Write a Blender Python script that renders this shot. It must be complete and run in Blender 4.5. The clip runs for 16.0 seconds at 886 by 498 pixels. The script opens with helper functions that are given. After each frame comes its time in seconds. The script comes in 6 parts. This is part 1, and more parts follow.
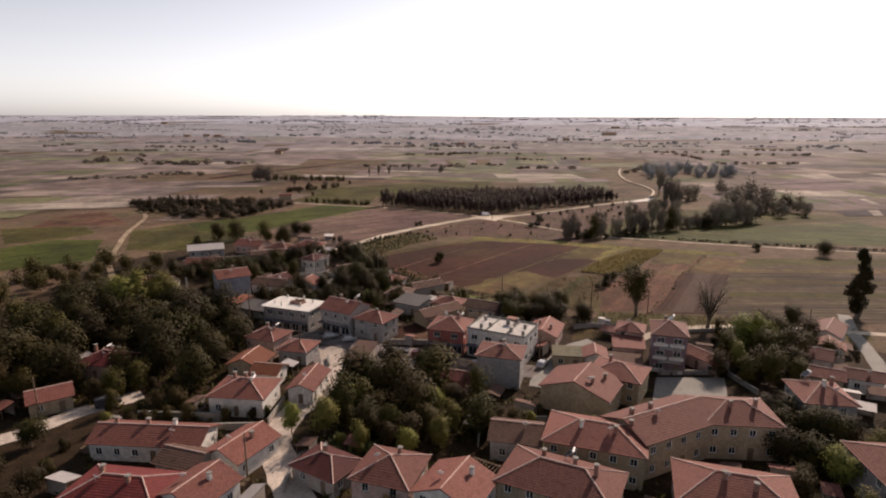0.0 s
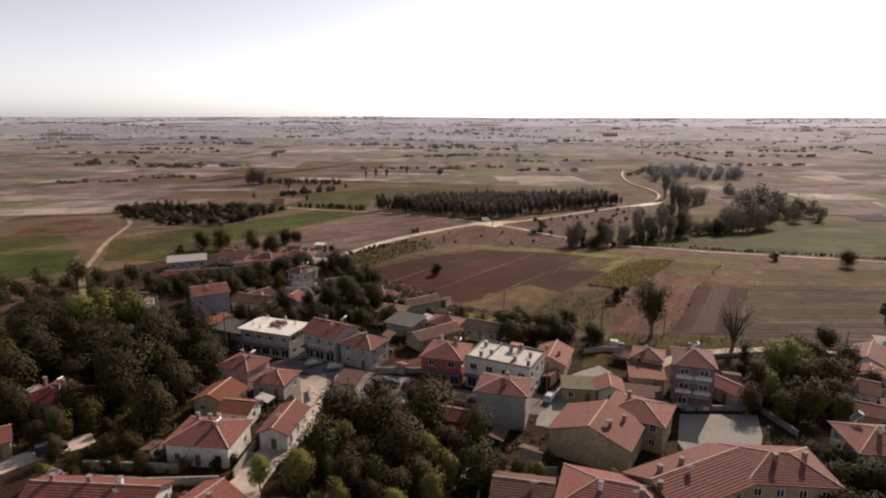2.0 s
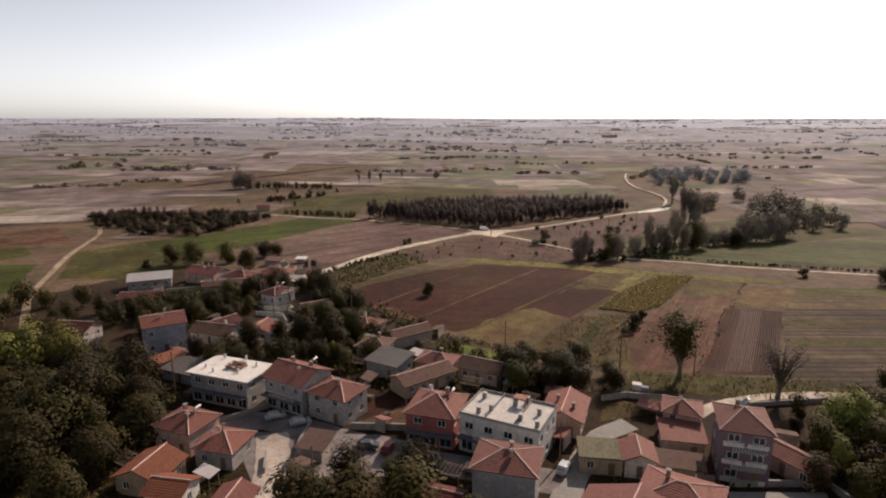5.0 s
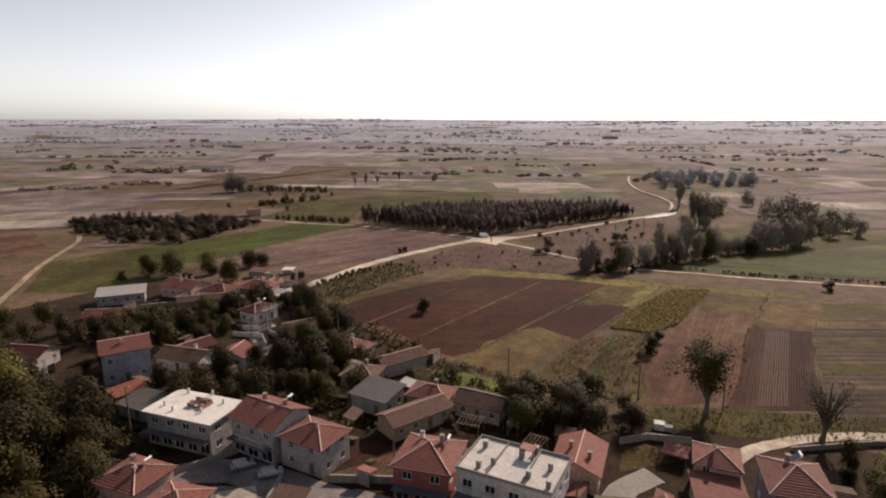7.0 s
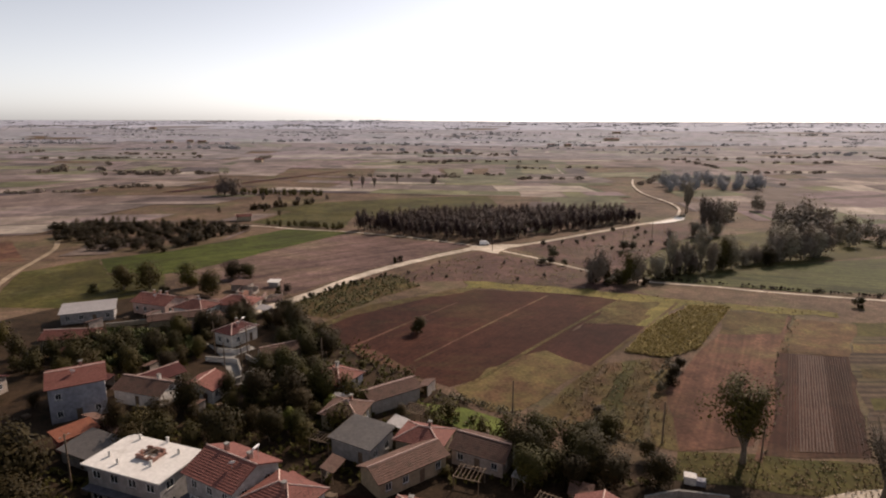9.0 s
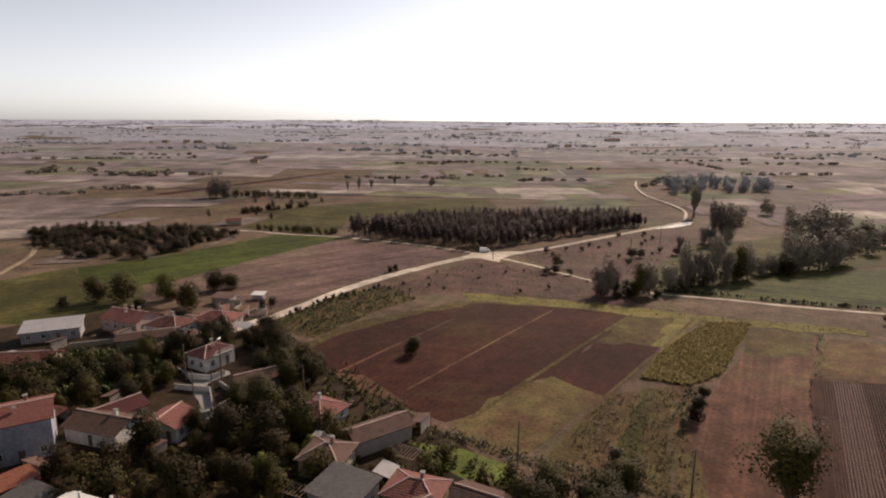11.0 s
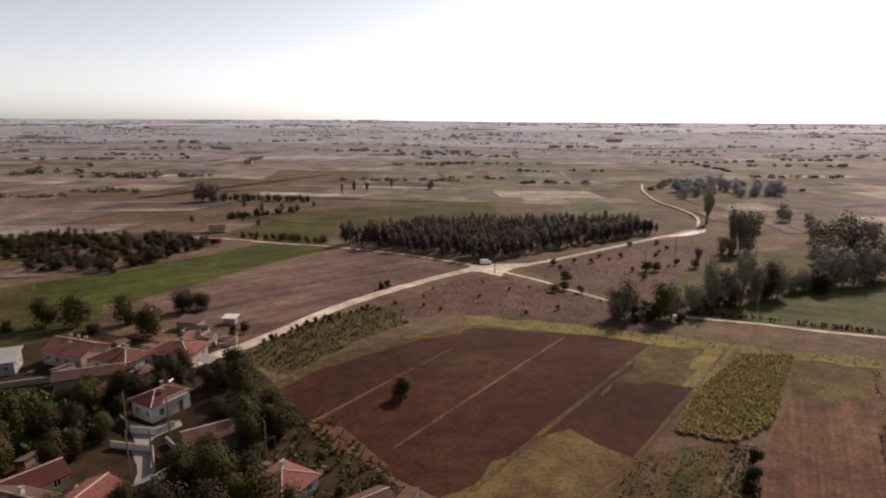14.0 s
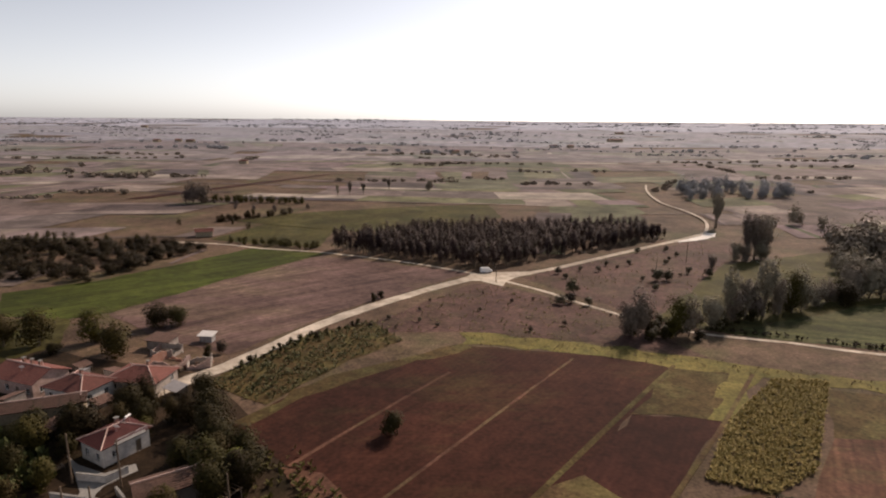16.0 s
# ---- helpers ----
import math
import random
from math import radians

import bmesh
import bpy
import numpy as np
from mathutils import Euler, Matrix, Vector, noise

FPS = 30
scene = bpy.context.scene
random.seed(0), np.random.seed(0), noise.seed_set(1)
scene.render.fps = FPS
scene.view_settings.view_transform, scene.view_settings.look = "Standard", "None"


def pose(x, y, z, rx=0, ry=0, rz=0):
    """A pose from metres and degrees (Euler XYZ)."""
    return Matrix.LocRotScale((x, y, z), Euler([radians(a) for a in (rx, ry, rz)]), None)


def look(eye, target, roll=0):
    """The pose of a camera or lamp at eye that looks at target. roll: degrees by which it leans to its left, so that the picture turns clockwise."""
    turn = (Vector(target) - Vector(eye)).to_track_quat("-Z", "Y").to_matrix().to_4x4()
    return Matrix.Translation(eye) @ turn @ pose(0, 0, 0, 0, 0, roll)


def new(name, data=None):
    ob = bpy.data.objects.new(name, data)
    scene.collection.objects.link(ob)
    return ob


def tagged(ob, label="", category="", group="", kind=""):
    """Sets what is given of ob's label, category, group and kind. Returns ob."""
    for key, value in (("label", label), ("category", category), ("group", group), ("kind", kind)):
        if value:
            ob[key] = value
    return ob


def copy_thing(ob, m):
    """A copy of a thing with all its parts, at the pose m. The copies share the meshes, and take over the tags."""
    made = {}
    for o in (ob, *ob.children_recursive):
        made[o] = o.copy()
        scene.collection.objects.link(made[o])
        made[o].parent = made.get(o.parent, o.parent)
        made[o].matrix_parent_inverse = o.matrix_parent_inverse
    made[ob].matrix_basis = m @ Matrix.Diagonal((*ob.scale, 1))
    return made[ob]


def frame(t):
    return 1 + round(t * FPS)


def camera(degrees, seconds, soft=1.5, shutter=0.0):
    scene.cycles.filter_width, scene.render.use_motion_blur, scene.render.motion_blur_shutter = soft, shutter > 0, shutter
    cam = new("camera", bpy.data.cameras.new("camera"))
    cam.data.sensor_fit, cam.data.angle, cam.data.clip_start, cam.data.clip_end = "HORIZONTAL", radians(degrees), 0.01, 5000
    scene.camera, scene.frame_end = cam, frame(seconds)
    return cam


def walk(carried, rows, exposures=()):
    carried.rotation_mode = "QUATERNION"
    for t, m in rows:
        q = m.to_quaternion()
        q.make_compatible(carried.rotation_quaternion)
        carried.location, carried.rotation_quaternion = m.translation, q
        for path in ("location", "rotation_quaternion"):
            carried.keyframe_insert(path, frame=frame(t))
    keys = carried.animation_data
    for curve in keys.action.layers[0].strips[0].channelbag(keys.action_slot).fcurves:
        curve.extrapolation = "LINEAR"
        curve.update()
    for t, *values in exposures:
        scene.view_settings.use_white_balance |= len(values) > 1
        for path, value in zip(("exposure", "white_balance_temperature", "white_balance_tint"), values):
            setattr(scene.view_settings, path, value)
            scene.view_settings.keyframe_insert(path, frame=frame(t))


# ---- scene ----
cam = camera(73.0, 16.0, soft=2.1)
PATH = [
    (0, (-0.727, -4.698, 55.825), (-0.734, -2.747, 55.384), 0.1),
    (0.5, (-0.404, -1.13, 55.884), (-0.412, 0.821, 55.444), 0.0),
    (1, (-0.202, 2.768, 55.963), (-0.21, 4.719, 55.523), 0.0),
    (1.5, (-0.005, 6.887, 56.002), (-0.012, 8.838, 55.562), 0.0),
    (2, (0.236, 11.014, 56.024), (0.229, 12.966, 55.586), -0.0),
    (2.5, (0.416, 15.112, 56.01), (0.411, 17.064, 55.572), -0.0),
    (3, (0.66, 19.115, 55.987), (0.657, 21.066, 55.55), 0.1),
    (3.5, (0.974, 23.109, 56.013), (0.971, 25.061, 55.577), 0.0),
    (4, (1.319, 27.143, 56.004), (1.315, 29.095, 55.568), -0.1),
    (4.2, (1.439, 28.786, 55.993), (1.436, 30.738, 55.557), -0.1),
    (6.5, (2.475, 47.184, 55.84), (2.475, 49.137, 55.41), 0.0),
    (7, (2.679, 51.242, 55.797), (2.68, 53.195, 55.367), 0.0),
    (7.5, (2.89, 55.292, 55.762), (2.892, 57.246, 55.333), 0.0),
    (8, (3.179, 59.355, 55.72), (3.181, 61.309, 55.292), 0.1),
    (8.5, (3.383, 63.308, 55.714), (3.385, 65.262, 55.286), 0.1),
    (9, (3.542, 67.329, 55.728), (3.543, 69.283, 55.302), 0.1),
    (9.2, (3.608, 68.881, 55.73), (3.611, 70.836, 55.304), 0.1),
    (11.5, (4.375, 85.725, 55.943), (4.378, 87.679, 55.517), 0.2),
    (12, (4.59, 89.466, 56.014), (4.593, 91.42, 55.589), 0.2),
    (12.5, (4.798, 93.279, 56.084), (4.801, 95.233, 55.658), 0.2),
    (13, (4.918, 97.156, 56.096), (4.922, 99.11, 55.67), 0.2),
    (13.5, (5.036, 101.018, 56.062), (5.04, 102.972, 55.635), 0.2),
    (14, (5.185, 104.858, 56.005), (5.189, 106.812, 55.579), 0.3),
    (14.5, (5.375, 108.67, 55.955), (5.379, 110.624, 55.529), 0.3),
    (15, (5.566, 112.406, 55.914), (5.571, 114.36, 55.486), 0.3),
    (15.5, (5.71, 116.141, 55.891), (5.715, 118.094, 55.462), 0.4),
    (16, (5.823, 119.94, 55.888), (5.829, 121.893, 55.46), 0.4),
]
walk(cam, [(t, look(eye, target, roll)) for t, eye, target, roll in PATH], [(0, 0.14, 6700, 17), (2, 0.14, 6640, 15), (6, 0.12, 6600, 14.5), (12, 0.07, 6600, 14.5), (16, 0.03, 6600, 14.5)])

# ---- light ----
SUN_AZ, SUN_EL = radians(56), radians(34)     # azimuth from +x towards +y
world = bpy.data.worlds.new("sky")
scene.world = world
world.use_nodes = True
wn = world.node_tree.nodes
sky = wn.new("ShaderNodeTexSky")
sky.sky_type, sky.sun_disc = "NISHITA", False
sky.sun_elevation, sky.sun_rotation = SUN_EL, radians(90) - SUN_AZ
sky.altitude, sky.air_density, sky.dust_density, sky.ozone_density = 100, 0.8, 0.9, 1.0
wn["Background"].inputs["Strength"].default_value = 0.15
grey_sky = wn.new("ShaderNodeRGBToBW")
haze = wn.new("ShaderNodeMixRGB")
haze.inputs[0].default_value = 0.74
wl = world.node_tree.links
wl.new(sky.outputs[0], grey_sky.inputs[0])
wl.new(sky.outputs[0], haze.inputs[1])
wl.new(grey_sky.outputs[0], haze.inputs[2])
wl.new(haze.outputs[0], wn["Background"].inputs[0])
sun = new("sun", bpy.data.lights.new("sun", "SUN"))
sun.data.energy, sun.data.angle, sun.data.color = 5.0, radians(0.6), (1.0, 0.815, 0.655)
sun_way = Vector((math.cos(SUN_AZ) * math.cos(SUN_EL), math.sin(SUN_AZ) * math.cos(SUN_EL), math.sin(SUN_EL)))
sun.matrix_world = look(sun_way * 300, (0, 0, 0))


# ---- terrain height ----
def zg(x, y):
    """Height of the ground: level in the village, falling to the plain, rising far off."""
    s = min(max(y - 190, 0), 300)
    q = s * s / 120 if s < 60 else (s - 30 if s <= 240 else s - 30 - (s - 240) ** 2 / 120)
    z = -0.026 * q * (1 + 0.4 * math.tanh(x / 200))
    if y > 1200:
        z += 0.0122 * (y - 1200) - 3.66 * (1 - math.exp(-(y - 1200) / 300))
    return z


# ---- materials ----
def mat(name, cols, scale=0.3, rough=0.9, bump=0.2, fine=6.0, speck=0.35, vary=0.0, island=0.0, stripe=None, metal=0.0, ground=False, streak=1.0, patch=None):
    """Noise-mottled surface. cols: two to four colours; stripe: (degrees, metres, depth) for rows; ground: patchy at large scale;
    patch: (colour, level, noise scale, strength) for a second soil or growth in blotches."""
    m = bpy.data.materials.new(name)
    m.use_nodes = True
    nt = m.node_tree
    n, l = nt.nodes, nt.links
    b = n["Principled BSDF"]
    b.inputs["Roughness"].default_value, b.inputs["Metallic"].default_value = rough, metal
    b.inputs["Specular IOR Level"].default_value = 0.25
    tc = n.new("ShaderNodeTexCoord")
    big = n.new("ShaderNodeTexNoise")
    big.inputs["Scale"].default_value, big.inputs["Detail"].default_value, big.inputs["Roughness"].default_value = scale, 6, 0.6
    l.new(tc.outputs["Object"], big.inputs["Vector"])
    ramp = n.new("ShaderNodeValToRGB")
    e = ramp.color_ramp.elements
    while len(e) < len(cols):
        e.new(0.5)
    for i, c in enumerate(cols):
        e[i].position = 0.3 + 0.4 * i / max(1, len(cols) - 1)
        e[i].color = (*c, 1)
    l.new(big.outputs["Fac"], ramp.inputs["Fac"])
    small = n.new("ShaderNodeTexNoise")
    small.inputs["Scale"].default_value, small.inputs["Detail"].default_value = fine, 4
    l.new(tc.outputs["Object"], small.inputs["Vector"])
    height = small.outputs["Fac"]
    gain = n.new("ShaderNodeMapRange")
    gain.inputs["From Min"].default_value, gain.inputs["From Max"].default_value = 0.3, 0.7
    gain.inputs["To Min"].default_value, gain.inputs["To Max"].default_value = 1 - speck, 1 + speck
    l.new(height, gain.inputs["Value"])
    value = gain.outputs["Result"]

    def times(a, bb):
        k = n.new("ShaderNodeMath")
        k.operation = "MULTIPLY"
        l.new(a, k.inputs[0])
        l.new(bb, k.inputs[1])
        return k.outputs[0]

    if stripe:
        mp = n.new("ShaderNodeMapping")
        mp.inputs["Rotation"].default_value = (0, 0, -radians(stripe[0]))
        l.new(tc.outputs["Object"], mp.inputs["Vector"])
        w = n.new("ShaderNodeTexWave")
        w.bands_direction = "Y"
        w.inputs["Scale"].default_value = 0.314 / stripe[1]
        w.inputs["Distortion"].default_value, w.inputs["Detail"].default_value = 2.5, 3
        w.inputs["Detail Scale"].default_value = 0.6
        l.new(mp.outputs[0], w.inputs["Vector"])
        r = n.new("ShaderNodeMapRange")
        r.inputs["To Min"].default_value, r.inputs["To Max"].default_value = 1 - stripe[2], 1 + stripe[2]
        l.new(w.outputs["Fac"], r.inputs["Value"])
        value = times(value, r.outputs["Result"])
        for along, across, depth in ((0.012, 0.22, 0.3), (0.04, 1.1, 0.2)):
            st = n.new("ShaderNodeMapping")
            st.inputs["Scale"].default_value = (along, across, 1)
            l.new(mp.outputs[0], st.inputs["Vector"])
            sn = n.new("ShaderNodeTexNoise")
            sn.inputs["Scale"].default_value, sn.inputs["Detail"].default_value = 1.0, 4
            l.new(st.outputs[0], sn.inputs["Vector"])
            r = n.new("ShaderNodeMapRange")
            r.inputs["From Min"].default_value, r.inputs["From Max"].default_value = 0.3, 0.7
            r.inputs["To Min"].default_value, r.inputs["To Max"].default_value = 1 - depth * streak, 1 + depth * streak
            l.new(sn.outputs["Fac"], r.inputs["Value"])
            value = times(value, r.outputs["Result"])
    if ground:
        b.inputs["Specular IOR Level"].default_value = 0.08
        for sc, depth in ((0.035, 0.3), (0.3, 0.22)):
            sn = n.new("ShaderNodeTexNoise")
            sn.inputs["Scale"].default_value, sn.inputs["Detail"].default_value = sc, 5
            l.new(tc.outputs["Object"], sn.inputs["Vector"])
            r = n.new("ShaderNodeMapRange")
            r.inputs["From Min"].default_value, r.inputs["From Max"].default_value = 0.32, 0.68
            r.inputs["To Min"].default_value, r.inputs["To Max"].default_value = 1 - depth, 1 + depth
            l.new(sn.outputs["Fac"], r.inputs["Value"])
            value = times(value, r.outputs["Result"])
    for source, amount in (("Object Info", vary), ("Geometry", island)):
        if amount:
            o = n.new("ShaderNodeObjectInfo" if source == "Object Info" else "ShaderNodeNewGeometry")
            r = n.new("ShaderNodeMapRange")
            r.inputs["To Min"].default_value, r.inputs["To Max"].default_value = 1 - amount, 1 + amount
            l.new(o.outputs["Random" if source == "Object Info" else "Random Per Island"], r.inputs["Value"])
            value = times(value, r.outputs["Result"])
    colour = ramp.outputs["Color"]
    if patch:
        pn = n.new("ShaderNodeTexNoise")
        pn.inputs["Scale"].default_value, pn.inputs["Detail"].default_value, pn.inputs["Roughness"].default_value = patch[2], 9, 0.68
        pm = n.new("ShaderNodeMapping")
        pm.inputs["Location"].default_value = (len(name) * 13.7, len(name) * 5.1, 0)
        if stripe:
            pm.inputs["Rotation"].default_value = (0, 0, -radians(stripe[0]))
            pm.inputs["Scale"].default_value = (0.35, 1, 1)
        l.new(tc.outputs["Object"], pm.inputs["Vector"])
        l.new(pm.outputs[0], pn.inputs["Vector"])
        pr = n.new("ShaderNodeMapRange")
        pr.inputs["From Min"].default_value, pr.inputs["From Max"].default_value = patch[1], patch[1] + 0.14
        pr.inputs["To Max"].default_value = patch[3]
        l.new(pn.outputs["Fac"], pr.inputs["Value"])
        mx = n.new("ShaderNodeMixRGB")
        mx.inputs[2].default_value = (*patch[0], 1)
        l.new(pr.outputs[0], mx.inputs[0])
        l.new(colour, mx.inputs[1])
        colour = mx.outputs[0]
    mul = n.new("ShaderNodeVectorMath")
    mul.operation = "SCALE"
    l.new(colour, mul.inputs[0])
    l.new(value, mul.inputs["Scale"])
    l.new(mul.outputs[0], b.inputs["Base Color"])
    bp = n.new("ShaderNodeBump")
    bp.inputs["Strength"].default_value, bp.inputs["Distance"].default_value = bump, 0.1
    l.new(height, bp.inputs["Height"])
    l.new(bp.outputs[0], b.inputs["Normal"])
    return m


def island_mat(name, cols, rough=0.95, speck=0.2, fine=0.4, stripe=0.0):
    """Each separate patch of the mesh takes one colour out of the row of colours."""
    m = mat(name, [cols[0], cols[-1]], scale=0.01, rough=rough, fine=fine, speck=speck, bump=0.1, ground=True)
    m.node_tree.nodes["Principled BSDF"].inputs["Specular IOR Level"].default_value = 0.1
    n, l = m.node_tree.nodes, m.node_tree.links
    ramp = n["Color Ramp"]
    ramp.color_ramp.interpolation = "CONSTANT"
    e = ramp.color_ramp.elements
    while len(e) < len(cols):
        e.new(0.5)
    for i, c in enumerate(cols):
        e[i].position = i / len(cols)
        e[i].color = (*c, 1)
    g = n.new("ShaderNodeNewGeometry")
    l.new(g.outputs["Random Per Island"], ramp.inputs["Fac"])
    return m


def leaf_mat(name, dark, light, vary=0.25):
    m = bpy.data.materials.new(name)
    m.use_nodes = True
    n, l = m.node_tree.nodes, m.node_tree.links
    b = n["Principled BSDF"]
    b.inputs["Roughness"].default_value = 0.75
    b.inputs["Specular IOR Level"].default_value = 0.15
    mix = n.new("ShaderNodeMixRGB")
    mix.inputs[1].default_value, mix.inputs[2].default_value = (*dark, 1), (*light, 1)
    g = n.new("ShaderNodeNewGeometry")
    even = n.new("ShaderNodeMapRange")
    even.inputs["To Min"].default_value, even.inputs["To Max"].default_value = 0.2, 0.8
    l.new(g.outputs["Random Per Island"], even.inputs["Value"])
    l.new(even.outputs[0], mix.inputs[0])
    o = n.new("ShaderNodeObjectInfo")
    hs = n.new("ShaderNodeHueSaturation")
    for slot, lo, hi in (("Value", 1 - vary * 1.3, 1 + vary * 1.3), ("Hue", 0.475, 0.53)):
        r = n.new("ShaderNodeMapRange")
        r.inputs["To Min"].default_value, r.inputs["To Max"].default_value = lo, hi
        l.new(o.outputs["Random"], r.inputs["Value"])
        l.new(r.outputs[0], hs.inputs[slot])
    l.new(mix.outputs[0], hs.inputs["Color"])
    l.new(hs.outputs[0], b.inputs["Base Color"])
    tr = n.new("ShaderNodeBsdfTranslucent")
    l.new(hs.outputs[0], tr.inputs["Color"])
    ad = n.new("ShaderNodeMixShader")
    ad.inputs[0].default_value = 0.08
    l.new(b.outputs[0], ad.inputs[1])
    l.new(tr.outputs[0], ad.inputs[2])
    l.new(ad.outputs[0], n["Material Output"].inputs[0])
    return m


